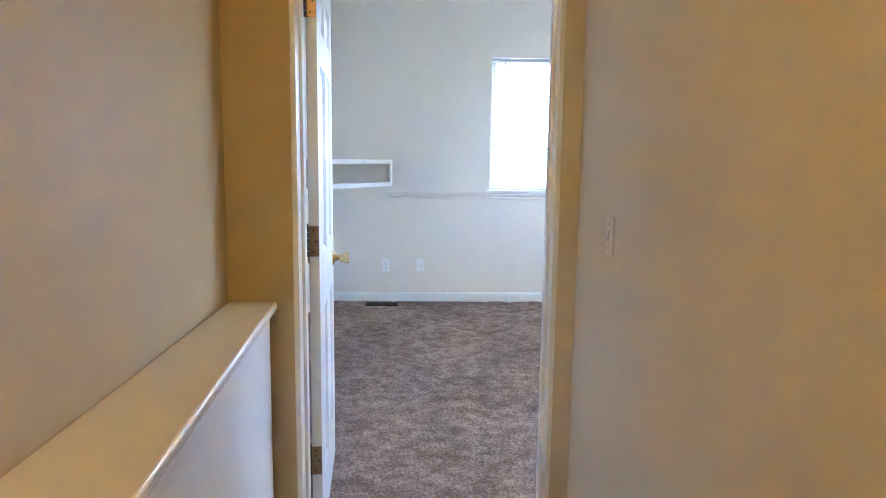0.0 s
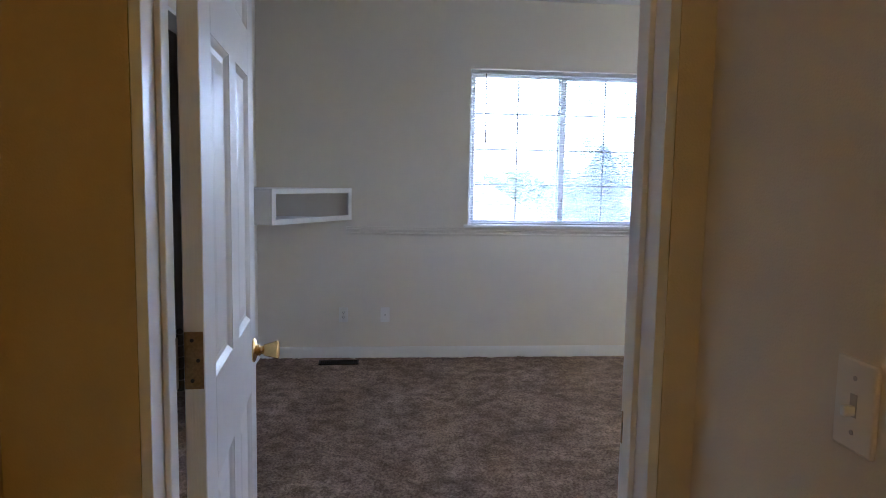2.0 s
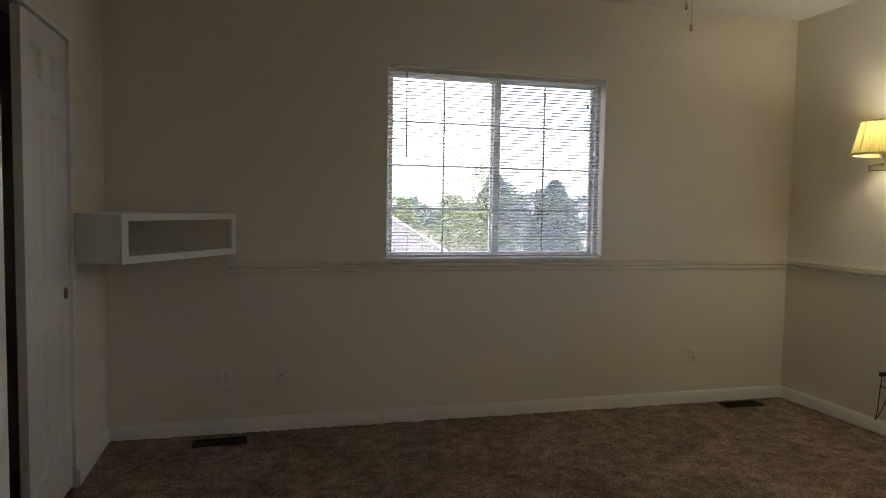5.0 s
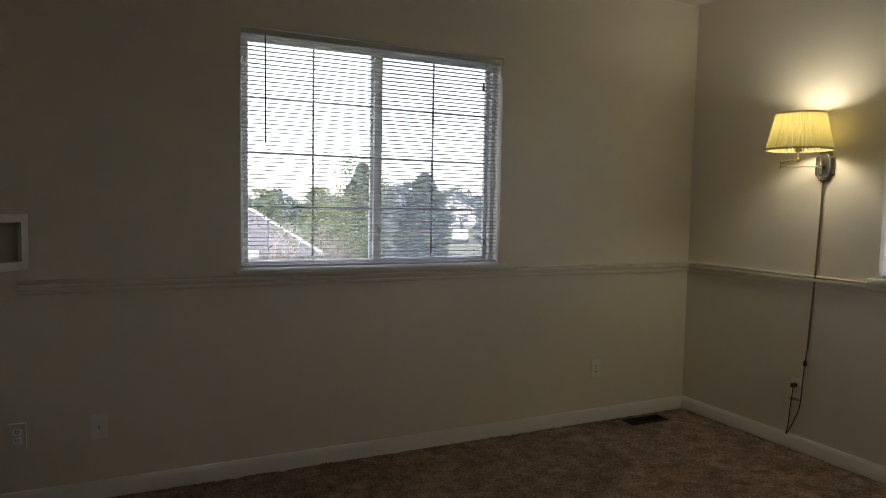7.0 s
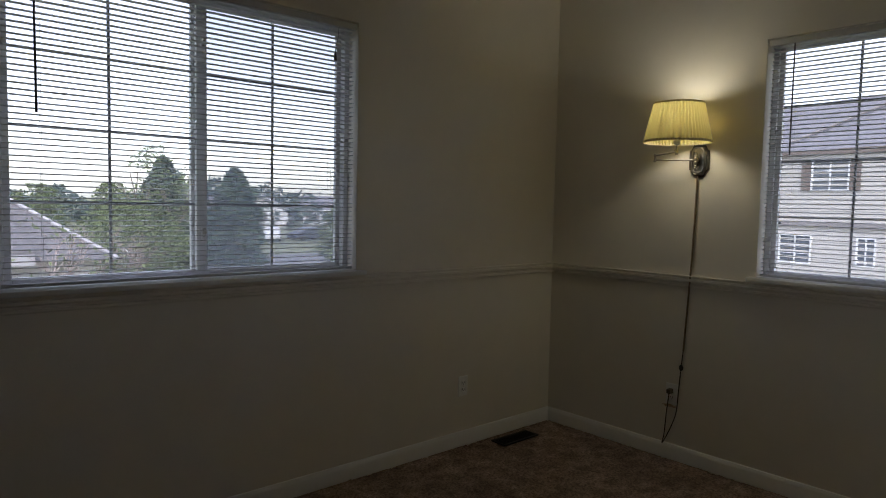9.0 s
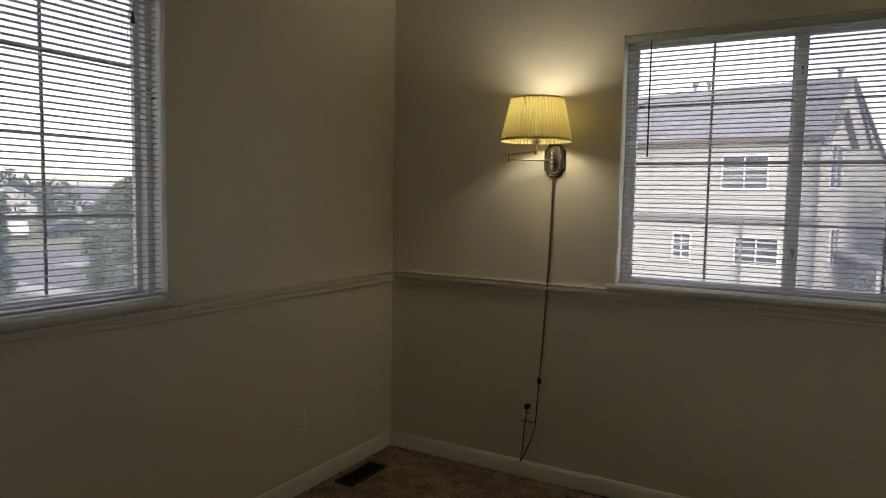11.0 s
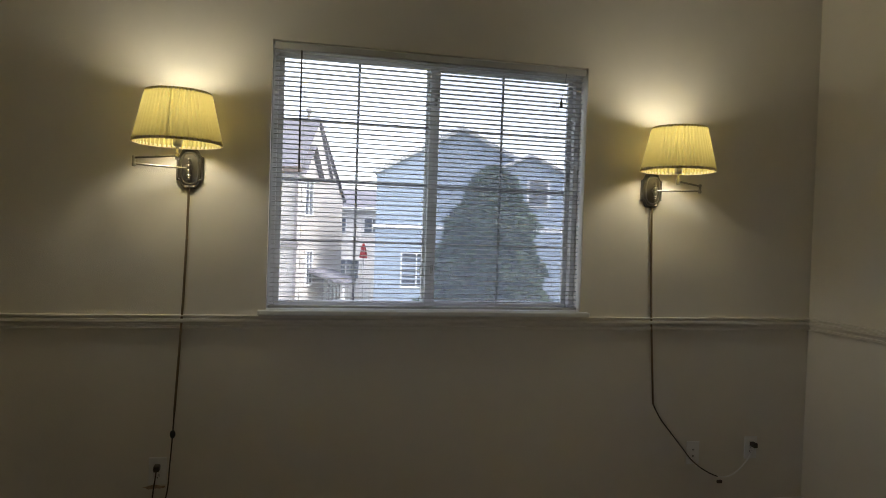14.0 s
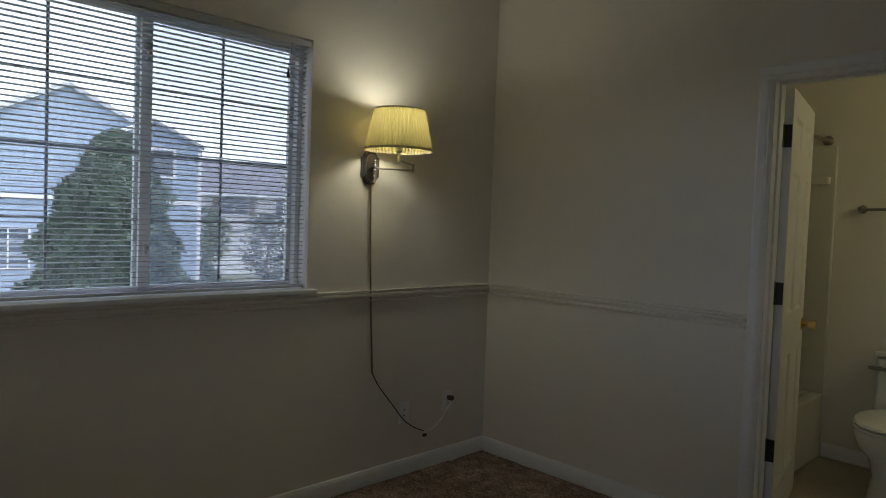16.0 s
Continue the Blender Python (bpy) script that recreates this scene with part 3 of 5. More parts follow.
def panel_door(name, w, h, label, m, knob=True, hinges=(), cup=None, hinge_mat=None):
    """Local: hinge edge at x = 0, leaf along +x, thickness from y = 0 to -0.035."""
    ob = thing(name, label, "door", m, kind="structure")
    t = 0.035
    st_w, mid = 0.112, 0.1
    rails = [(0.0, 0.2), (0.81, 1.012), (h - 0.37, h - 0.253), (h - 0.115, h)]
    cols = [(st_w, w / 2 - mid / 2), (w / 2 + mid / 2, w - st_w)]
    bm = B()
    box(bm, (0, -t, 0), (st_w, 0, h), 0.0015, 1)
    box(bm, (w - st_w, -t, 0), (w, 0, h), 0.0015, 1)
    for a, b in rails:
        box(bm, (st_w, -t, a), (w - st_w, 0, b))
    for (a, b), (c, d) in zip(rails, rails[1:]):
        box(bm, (w / 2 - mid / 2, -t, b), (w / 2 + mid / 2, 0, c))
    leaf = part("leaf", bm, DOORP, ob)
    for (a, b), (c, d) in zip(rails, rails[1:]):
        for x0, x1 in cols:
            bm = B()
            for side in (0, 1):
                y_out, y_in = (-0.001, -t / 2) if side == 0 else (-t + 0.001, -t / 2)
                sgn = -1 if side == 0 else 1
                loops = []
                for inset, depth in ((0.0, 0.0), (0.006, 0.004), (0.012, 0.009), (0.022, 0.0105), (0.055, 0.0045), (0.06, 0.004)):
                    y = y_out + sgn * depth
                    loops.append([bm.verts.new((x, y, z)) for x, z in ((x0 + inset, b + inset), (x1 - inset, b + inset), (x1 - inset, c - inset), (x0 + inset, c - inset))])
                for p, q in zip(loops, loops[1:]):
                    for i in range(4):
                        bm.faces.new((p[i], p[(i + 1) % 4], q[(i + 1) % 4], q[i]))
                bm.faces.new(loops[-1])
            part("panel", bm, DOORP, ob)
    if knob:
        z, x = 0.914, w - 0.06
        for s, y in ((1, 0.0), (-1, -t)):
            mm = pose(x, y, z, -90 * s)
            k = part("knob", lathe(B(), [(0.0, 0), (0.033, 0), (0.034, 0.003), (0.03, 0.007), (0.02, 0.01), (0.015, 0.013), (0.017, 0.017), (0.012, 0.021), (0.0115, 0.026), (0.016, 0.031), (0.0185, 0.04), (0.0225, 0.055), (0.026, 0.064), (0.0265, 0.068), (0.024, 0.0705), (0.018, 0.068), (0.0, 0.0665)], seg=24, m=mm), BRASS, ob, "polished brass knob", True)
        part("latch_plate", box(B(), (w - 0.0005, -t / 2 - 0.012, z - 0.028), (w + 0.0012, -t / 2 + 0.012, z + 0.028)), BRASS, ob)
    for z in hinges:
        bm = B()
        box(bm, (-0.0015, -0.033, z - 0.051), (0.0005, -0.001, z + 0.051), 0.0004, 1)
        hm = hinge_mat or HINGE
        hg = part("hinge", bm, hm, ob, "tarnished butt hinge", True)
        bm = B()
        for k in range(5):
            rod(bm, (-0.004, 0.005, z - 0.051 + k * 0.0204), (-0.004, 0.005, z - 0.051 + k * 0.0204 + 0.0178), 0.0062, seg=10)
        ball(bm, (-0.004, 0.005, z + 0.053), 0.0058, u=10, v=6)
        part("knuckle", bm, DARK, hg, "blackened knuckle", smooth=True)
        bm = B()
        for yy, zz in ((-0.014, 0.036), (-0.024, 0.0), (-0.014, -0.036)):
            rod(bm, (-0.0022, yy, z + zz), (-0.0012, yy, z + zz), 0.0036, seg=8)
        part("screw", bm, DARK, hg)
    if cup:
        x, z = cup
        mm = pose(x, 0.0, z, -90)
        part("cup_pull", lathe(B(), [(0.0, -0.006), (0.021, -0.006), (0.024, 0.001), (0.027, 0.002), (0.028, 0.0)], seg=20, m=mm), HINGE, ob, "dark recessed cup pull", True)
    return ob


panel_door("door_1", 0.757, 2.025, "white six-panel entry door standing open into the bedroom", pose(DX0 + 0.007, YS + 0.02, 0.012, 0, 0, 93.9), hinges=(0.31, 1.075, 1.84))
panel_door("door_2", 0.752, 2.045, "white six-panel bathroom door standing open beside the tub", pose(BX1 - 0.003, YH + 0.002, 0.012, 0, 0, 281), hinges=(0.4, 1.12, 1.83), hinge_mat=DARK)
jl = thing("jamb_hinge_leaves", "dark tarnished hinge leaves screwed to the bathroom jamb", "hinge", pose(BX1, YH + 0.02, 0))
for z in (0.41, 1.13, 1.84):
    part("hinge_leaf", box(B(), (-0.0022, -0.018, z - 0.045), (0.0005, 0.022, z + 0.045), 0.0005, 1), DARK, jl)

je = thing("jamb_hinge_leaves", "dark tarnished hinge leaves screwed to the entry jamb", "hinge", pose(DX0, YS - 0.02, 0))
for z in (0.322, 1.087, 1.852):
    part("hinge_leaf", box(B(), (-0.0005, -0.014, z - 0.045), (0.002, 0.026, z + 0.045), 0.0005, 1), HINGE, je)

# closet doors: two white panel leaves, the middle of the opening stands open and dark
panel_door("door_3", 0.6, 2.11, "white panelled closet door with a dark cup pull", pose(XW - 0.05, CY1 - 0.617, 0.015, 0, 0, 90), knob=False, cup=None)
cp = thing("cup_pull", "dark round recessed closet door pull", "door pull", pose(XW - 0.05 + 0.0355, CY1 - 0.085, 0.955, 0, 90, 0))
part("cup", lathe(B(), [(0.0, 0.0008), (0.021, 0.001), (0.024, 0.003), (0.027, 0.0035), (0.028, 0.0)], seg=20), HINGE, cp, smooth=True)
panel_door("door_4", 0.66, 2.11, "white panelled closet door slid to the far side", pose(XW - 0.092, CY0 + 0.02, 0.015, 0, 0, 90), knob=False)
bm = B()
box(bm, (XW - 0.121, CY1 - 0.001, 0), (XW + 0.002, CY1 - 0.016, CH), 0.001, 1)
box(bm, (XW - 0.121, CY0 + 0.001, 0), (XW + 0.002, CY0 + 0.016, CH), 0.001, 1)
box(bm, (XW - 0.121, CY0 + 0.017, CH - 0.001), (XW + 0.002, CY1 - 0.017, CH - 0.02), 0.001, 1)
structure("door_3_frame", bm, TRIM, "plain white closet opening liner", "door frame")

# ---- hall: capped ledge, switch, ceiling lamp ----
lg = thing("stair_ledge", "cream painted ledge wall with a rounded cap along the hall", "ledge", pose(0, 0, 0), kind="structure")
part("ledge_face", prism(B(), [(HL, -8.39), (-3.91, -8.39), (-4.1335, YH - 0.036), (HL, YH - 0.036)], -0.02, 0.89), WALL, lg, "off-white drywall face")
cap = prism(B(), [(HL + 0.0005, -8.39), (-3.888, -8.39), (-4.114, YH - 0.011), (HL + 0.0005, YH - 0.011)], 0.8905, 0.917)
bmesh.ops.bevel(cap, geom=cap.edges[:], offset=0.008, segments=3, profile=0.5, affect='EDGES')
part("ledge_cap", cap, CAPP, lg, "glossy painted cap with a rounded nose")


def plate(name, m, label, kind_of, group="wall plates", half=(0.036, 0.0585), mat=None):
    """Local: on a wall that faces -y; x along it, the origin is the plate's middle."""
    ob = thing(name, label, kind_of, m, group=group)
    part("cover_plate", box(B(), (-half[0], -0.0065, -half[1]), (half[0], 0.0005, half[1]), 0.003), mat or IVORY, ob)
    return ob


def outlet(m, label):
    ob = plate("wall_outlet", m, label, "outlet")
    for z in (0.0195, -0.0195):
        s = part("socket", box(B(), (-0.0165, -0.0078, z - 0.0135), (0.0165, -0.0055, z + 0.0135), 0.004), IVORY, ob)
        bm = B()
        box(bm, (-0.0078, -0.0082, z - 0.003), (-0.0048, -0.0076, z + 0.0075))
        box(bm, (0.0048, -0.0082, z - 0.003), (0.0078, -0.0076, z + 0.0065))
        rod(bm, (0, -0.0082, z - 0.008), (0, -0.0076, z - 0.008), 0.0026, seg=8)
        part("slot", bm, DARK, s)
    part("screw", rod(B(), (0, -0.0072, 0), (0, -0.0058, 0), 0.003, seg=8), IVORYD, ob)
    return ob


SCUFF = material("rusty scuff", (0.5, 0.36, 0.25), 0.7, var=0.3, scale=60)


def oval_patch(rx, rz):
    """A thin irregular patch on a wall that faces -y."""
    bm = B()
    n = 18
    ring = []
    for y in (0.0003, -0.0006):
        ring.append([bm.verts.new((rx * math.cos(2 * math.pi * i / n) * (1 + 0.2 * math.sin(i * 2.3)), y, rz * math.sin(2 * math.pi * i / n) * (1 + 0.3 * math.sin(i * 1.7)))) for i in range(n)])
    bm.faces.new(ring[0])
    bm.faces.new(list(reversed(ring[1])))
    for i in range(n):
        j = (i + 1) % n
        bm.faces.new((ring[0][i], ring[0][j], ring[1][j], ring[1][i]))
    return bm



def on_east(y, z):
    return pose(0, y, z, 0, 0, -90)


outlet(pose(-3.987, 0, 0.34), "ivory duplex outlet under the corner box shelf")
jk = plate("cable_jack", pose(-3.663, 0, 0.342), "ivory cable jack plate beside an outlet", "jack plate")
part("connector", rod(B(), (0, -0.014, 0), (0, -0.005, 0), 0.0055, seg=10), NICKEL, jk)
outlet(pose(-0.777, 0, 0.35), "ivory duplex outlet near the corner")
outlet(on_east(-0.877, 0.367), "ivory duplex outlet with a lamp plug")
outlet(on_east(-3.762, 0.36), "ivory duplex outlet with a lamp plug near the corner")
jp = plate("phone_jack", on_east(-3.426, 0.345), "painted-over blank plate with two screws", "jack plate")
for z in (0.016, -0.016):
    part("screw", rod(B(), (0, -0.0075, z), (0, -0.0055, z), 0.0045, seg=8), DARK, jp)
sj = thing("surface_jack", "small brown surface-mounted jack box above the baseboard", "jack box", on_east(-3.585, 0.19))
part("jack_body", box(B(), (-0.013, -0.014, -0.008), (0.013, 0.0005, 0.008), 0.003), CORDB, sj)
sw = plate("light_switch", pose(HR, -4.586, 1.174, 0, 0, -90), "ivory toggle light switch plate on the hall wall", "switch", half=(0.031, 0.051), mat=SWITCHP)
part("toggle_slot", box(B(), (-0.0052, -0.0072, -0.0125), (0.0052, -0.006, 0.0125)), IVORYD, sw)
part("toggle", box(B(), (-0.004, -0.019, -0.011), (0.004, -0.006, 0.0), 0.0015), IVORY, sw)
for z in (0.03, -0.03):
    part("screw", rod(B(), (0, -0.0072, z), (0, -0.0058, z), 0.003, seg=8), IVORYD, sw)

hl = thing("ceiling_lamp", "warm glass dome ceiling lamp in the hall", "ceiling lamp", pose(-4.1, -6.6, ZC))
part("canopy", lathe(B(), [(0.0, -0.001), (0.13, -0.001), (0.13, -0.02), (0.11, -0.03), (0.0, -0.03)], seg=28), BRASS, hl, smooth=True)
part("dome", lathe(B(), [(0.12, -0.031), (0.125, -0.05), (0.1, -0.085), (0.05, -0.105), (0.0, -0.11)], seg=28), DOME, hl, "lit amber glass dome", True)
bulb_light("hall_bulb", (-4.1, -6.6, ZC - 0.2), HALL_WATTS, (1.0, 0.63, 0.11), 0.1)

# ---- corner box shelf ----
sh = thing("corner_box_shelf", "white painted open box shelf set across the room corner", "shelf", pose(0, 0, 0))
P_w, P_f, P_r, P_c = Vector((XW + 0.0005, -0.632)), Vector((-4.412, -0.742)), Vector((-3.92, -0.001)), Vector((XW + 0.0005, -0.001))
z0, z1, tk = 1.087, 1.327, 0.019
dirf = (P_r - P_f).normalized()
nin = Vector((-dirf.y, dirf.x))
prism_pts = [(p.x, p.y) for p in (P_w, P_f + nin * 0.018, Vector((P_r.x - 0.02, P_r.y)), P_c)]
part("top_board", prism(B(), prism_pts, z1 - tk, z1 - 0.0005), TRIM, sh)
part("bottom_board", prism(B(), prism_pts, z0 + 0.0005, z0 + tk), TRIM, sh)
pp = [P_w + Vector((0.0005, 0)), P_f + nin * 0.0185, P_f + nin * 0.0185 + dirf * tk, P_w + Vector((0.0005, tk))]
part("side_board", prism(B(), [(p.x, p.y) for p in pp], z0 + tk + 0.0005, z1 - tk - 0.0005), TRIM, sh)
LF = (P_r - P_f).length - 0.012


def front_bar(a0, a1, b0, b1):
    pts = [P_f + dirf * a0, P_f + dirf * a1, P_f + dirf * a1 + nin * 0.018, P_f + dirf * a0 + nin * 0.018]
    part("front_frame", prism(B(), [(p.x, p.y) for p in pts], b0, b1), TRIM, sh)


front_bar(0, 0.04, z0, z1)
front_bar(LF - 0.04, LF, z0, z1)
front_bar(0.0402, LF - 0.0402, z0, z0 + 0.036)
front_bar(0.0402, LF - 0.0402, z1 - 0.034, z1)
part("wall_cleat", box(B(), (XW + 0.0005, -0.6, z0 - 0.045), (XW + 0.02, -0.02, z0 - 0.0005), 0.002), TRIM, sh, "white support cleat under the shelf")


# ---- floor registers ----
def register(m, label):
    ob = thing("floor_register", label, "floor vent", m, group="floor registers")
    w, d = 0.15, 0.055
    bm = B()
    for a, b in (((-w, -d), (w, -d + 0.014)), ((-w, d - 0.014), (w, d)), ((-w, -d + 0.014), (-w + 0.014, d - 0.014)), ((w - 0.014, -d + 0.014), (w, d - 0.014))):
        box(bm, (*a, 0), (*b, 0.009), 0.002, 1)
    part("frame", bm, BRONZE, ob)
    part("duct", box(B(), (-w + 0.014, -d + 0.014, -0.003), (w - 0.014, d - 0.014, 0.0015)), VOID, ob)
    v = mesh_of("louvre", box(B(), (-0.0012, -d + 0.015, 0.002), (0.0012, d - 0.015, 0.0075)), BRONZE)
    for i in range(17):
        s = new("louvre", v)
        s.parent = ob
        s.location = (-w + 0.026 + i * (2 * w - 0.052) / 16, 0, 0)
    return ob


register(pose(-4.012, -0.172, 0.002, 0, 0, 1.5), "dark brown metal floor register in the carpet below the shelf")
register(pose(-0.45, -0.125, 0.002, 0, 0, 0), "dark brown metal floor register in the carpet near the corner")


# ---- swing-arm wall lamps ----
def wall_lamp(y, z, mirror, seam, label):
    """On the east wall; mirror +1 swings the elbow towards the north, -1 towards the south."""
    ob = thing("swing_arm_wall_lamp", label, "wall lamp", pose(0, y, z), group="swing-arm wall lamps")
    s = mirror
    pts = []
    hw, hh, c = 0.054, 0.085, 0.022
    for sy, sz in ((1, 1), (-1, 1), (-1, -1), (1, -1)):
        cy, cz = sy * hw, sz * hh
        arc = [(cy, cz - sz * c * 1.6), (cy - sy * c * 0.45, cz - sz * c * 1.45), (cy - sy * c * 0.75, cz - sz * c * 0.9), (cy - sy * c * 1.0, cz - sz * c * 0.35), (cy - sy * c * 1.5, cz)]
        pts += arc if sy * sz > 0 else list(reversed(arc))
    bm = B()
    loops = []
    for k, x in ((1.0, 0.0), (1.0, -0.012), (0.93, -0.016), (0.9, -0.02), (0.84, -0.017), (0.8, -0.02)):
        loops.append([bm.verts.new((x, a * k, b * k)) for a, b in pts])
    for p, q in zip(loops, loops[1:]):
        for i in range(len(pts)):
            j = (i + 1) % len(pts)
            bm.faces.new((p[i], p[j], q[j], q[i]))
    bm.faces.new(loops[-1])
    bm.faces.new(list(reversed(loops[0])))
    plate_ = part("backplate", bm, PEWTER, ob, "brushed metal backplate with cut corners")
    ring = [Vector((-0.0195, 0.036 * math.copysign(abs(math.cos(a)) ** 0.7, math.cos(a)), 0.066 * math.copysign(abs(math.sin(a)) ** 0.8, math.sin(a)))) for a in np.linspace(0, 2 * math.pi, 41)]
    part("oval_bead", tube(B(), ring, 0.0042, 8), NICKEL, plate_, "bright raised oval bead", True)
    bm = B()
    rod(bm, (-0.018, 0, -0.004), (-0.04, 0, -0.004), 0.007)
    lathe(bm, [(0.0, -0.046), (0.004, -0.045), (0.006, -0.039), (0.004, -0.034), (0.009, -0.029), (0.006, -0.024), (0.0098, -0.019), (0.0098, -0.006), (0.0075, -0.003), (0.0098, 0.001), (0.0098, 0.014), (0.006, 0.019), (0.009, 0.025), (0.004, 0.03), (0.006, 0.036), (0.003, 0.042), (0.0, 0.043)], (-0.045, 0, -0.004), 16)
    part("pivot", bm, NICKEL, ob, smooth=True)
    elbow = Vector((-0.112, 0.2 * s, 0.012))
    stem = Vector((-0.205, 0.022 * s, 0.02))
    bm = B()
    rod(bm, (-0.045, 0, -0.004), elbow + Vector((0, 0, -0.012)), 0.0045, seg=10)
    part("lower_arm", bm, NICKEL, ob, smooth=True)
    bm = B()
    lathe(bm, [(0.0, -0.024), (0.007, -0.022), (0.0085, -0.014), (0.006, -0.008), (0.006, 0.008), (0.0085, 0.014), (0.007, 0.02), (0.0, 0.022)], elbow, 12)
    part("elbow", bm, NICKEL, ob, smooth=True)
    bm = B()
    rod(bm, elbow + Vector((0, 0, 0.012)), stem + Vector((0, 0, 0.012)), 0.0045, seg=10)
    part("upper_arm", bm, NICKEL, ob, smooth=True)
    bm = B()
    lathe(bm, [(0.0, -0.006), (0.008, -0.004), (0.008, 0.02), (0.005, 0.026), (0.0055, 0.044), (0.016, 0.05), (0.018, 0.066), (0.018, 0.13), (0.0, 0.13)], stem, 16)
    part("socket", bm, NICKEL, ob, smooth=True)
    bulb_c = stem + Vector((0, 0, 0.175))
    part("bulb", lathe(B(), [(0.013, -0.05), (0.014, -0.035), (0.022, -0.02), (0.029, 0.002), (0.026, 0.02), (0.014, 0.03), (0.0, 0.032)], bulb_c, 16), BULB, ob, "lit frosted bulb", True)
    c0 = Vector((stem.x + 0.004, stem.y, 0.0))
    bm = B()
    zb, zt, rb, rt = 0.079, 0.279, 0.166, 0.122
    prof = [(rb + (rt - rb) * q, zb + (zt - zb) * q) for q in np.linspace(0, 1, 7)]
    lathe(bm, prof, c0, 480, wave=0.03, waves=54)
    shade = part("shade", bm, SHADE, ob, "pleated cream fabric empire shade, lit", True)
    for r, z_, hh_ in ((rb + 0.002, zb - 0.002, 0.012), (rt + 0.002, zt - 0.008, 0.01)):
        part("shade_band", lathe(B(), [(r - 0.0035, z_), (r, z_), (r - 0.0005, z_ + hh_), (r - 0.004, z_ + hh_), (r - 0.0035, z_)], c0, 48), BANDF, shade, smooth=True)
    ca, sa = math.cos(radians(seam)), math.sin(radians(seam))
    bm = B()
    quad = []
    for r, zz in ((rb * 1.03, zb + 0.006), (rt * 1.03, zt - 0.006)):
        for w_ in (-0.0022, 0.0022):
            for d_ in (0.0, 0.0015):
                quad.append(bm.verts.new((c0.x + (r + d_) * ca - w_ * sa, c0.y + (r + d_) * sa + w_ * ca, zz)))
    for f in ((0, 2, 6, 4), (1, 3, 7, 5), (0, 1, 5, 4), (2, 3, 7, 6), (0, 1, 3, 2), (4, 5, 7, 6)):
        bm.faces.new([quad[i] for i in f])
    part("shade_seam", bm, SHADE, shade)
    bm = B()
    for k in range(3):
        a = k * 2.094 + 0.4
        rod(bm, (c0.x, c0.y, zt - 0.02), (c0.x + rt * math.cos(a), c0.y + rt * math.sin(a), zt - 0.004), 0.0013, seg=6)
    part("spider", bm, NICKEL, shade)
    bulb_light("lamp_bulb", (bulb_c.x, y + bulb_c.y, z + bulb_c.z + 0.01), LAMP_WATTS, (0.97, 0.97, 0.78), 0.05)
    return ob


L1, L2 = (-0.977, 1.656), (-3.135, 1.664)
wall_lamp(*L1, 1, 176, "brushed metal swing-arm wall lamp with lit cream shade near the corner")
wall_lamp(*L2, -1, 20, "brushed metal swing-arm wall lamp with lit cream shade beyond the window")


def lamp_cord(pts_cover, pts_cord, bead, plug, label, pale=()):
    ob = thing("lamp_cord", label, "cord", pose(0, pts_cover[0][1], 0), group="lamp cords")
    off = Vector((0, -pts_cover[0][1], 0))
    mv = [Vector(p) + off for p in pts_cover]
    part("cord_cover", tube(B(), mv, 0.005, 8), CORD, ob, "tan fabric cord cover", True)
    mc = smooth_path([Vector(p) + off for p in pts_cord], 8)
    part("cord_wire", tube(B(), mc, 0.0032, 6), CORDB, ob, smooth=True)
    if pale:
        part("pale_cord", tube(B(), smooth_path([Vector(p) + off for p in pale], 8), 0.0034, 6), IVORY, ob, "pale extension cord", True)
    if bead:
        part("inline_switch", ball(B(), Vector(bead) + off, 0.013, (0.9, 0.9, 1.35)), DARK, ob, smooth=True)
    pb = Vector(plug) + off
    part("plug", box(B(), pb + Vector((-0.026, -0.012, -0.013)), pb + Vector((0.012, 0.012, 0.013)), 0.005), CORDB, ob)
    return ob


x = -0.014
lamp_cord([(x, -0.975, 1.575), (x, -0.971, 1.35), (x, -0.963, 1.1), (x, -0.951, 0.85), (x, -0.939, 0.62)],
          [(x, -0.939, 0.625), (x - 0.01, -0.936, 0.53), (x - 0.012, -0.928, 0.4), (x - 0.01, -0.917, 0.27), (x - 0.012, -0.88, 0.16), (x - 0.02, -0.847, 0.088), (x - 0.018, -0.856, 0.14), (x - 0.014, -0.862, 0.26), (x - 0.016, -0.872, 0.345), (x - 0.02, -0.877, 0.385)],
          (x - 0.01, -0.936, 0.528), (-0.022, -0.877, 0.387), "tan covered lamp cord with inline switch hanging to an outlet")
lamp_cord([(x, -3.137, 1.583), (x, -3.146, 1.3), (x, -3.16, 1.0), (x, -3.176, 0.75), (x, -3.186, 0.6)],
          [(x, -3.186, 0.605), (x, -3.2, 0.575), (x, -3.235, 0.52), (x, -3.29, 0.455), (x, -3.35, 0.385), (x - 0.004, -3.42, 0.305), (x - 0.008, -3.5, 0.25), (x - 0.01, -3.565, 0.222)],
          None, (-0.022, -3.762, 0.38), "tan covered lamp cord looping along the wall to an outlet",
          [(x - 0.01, -3.56, 0.223), (x - 0.01, -3.6, 0.22), (x - 0.008, -3.65, 0.23), (x - 0.008, -3.71, 0.275), (x - 0.012, -3.75, 0.335), (x - 0.02, -3.762, 0.372)])

sc = thing("wall_scuff", "small rusty orange scuff smear on the wall below an outlet", "stain", on_east(-0.865, 0.297))
part("smear", oval_patch(0.042, 0.008), SCUFF, sc)

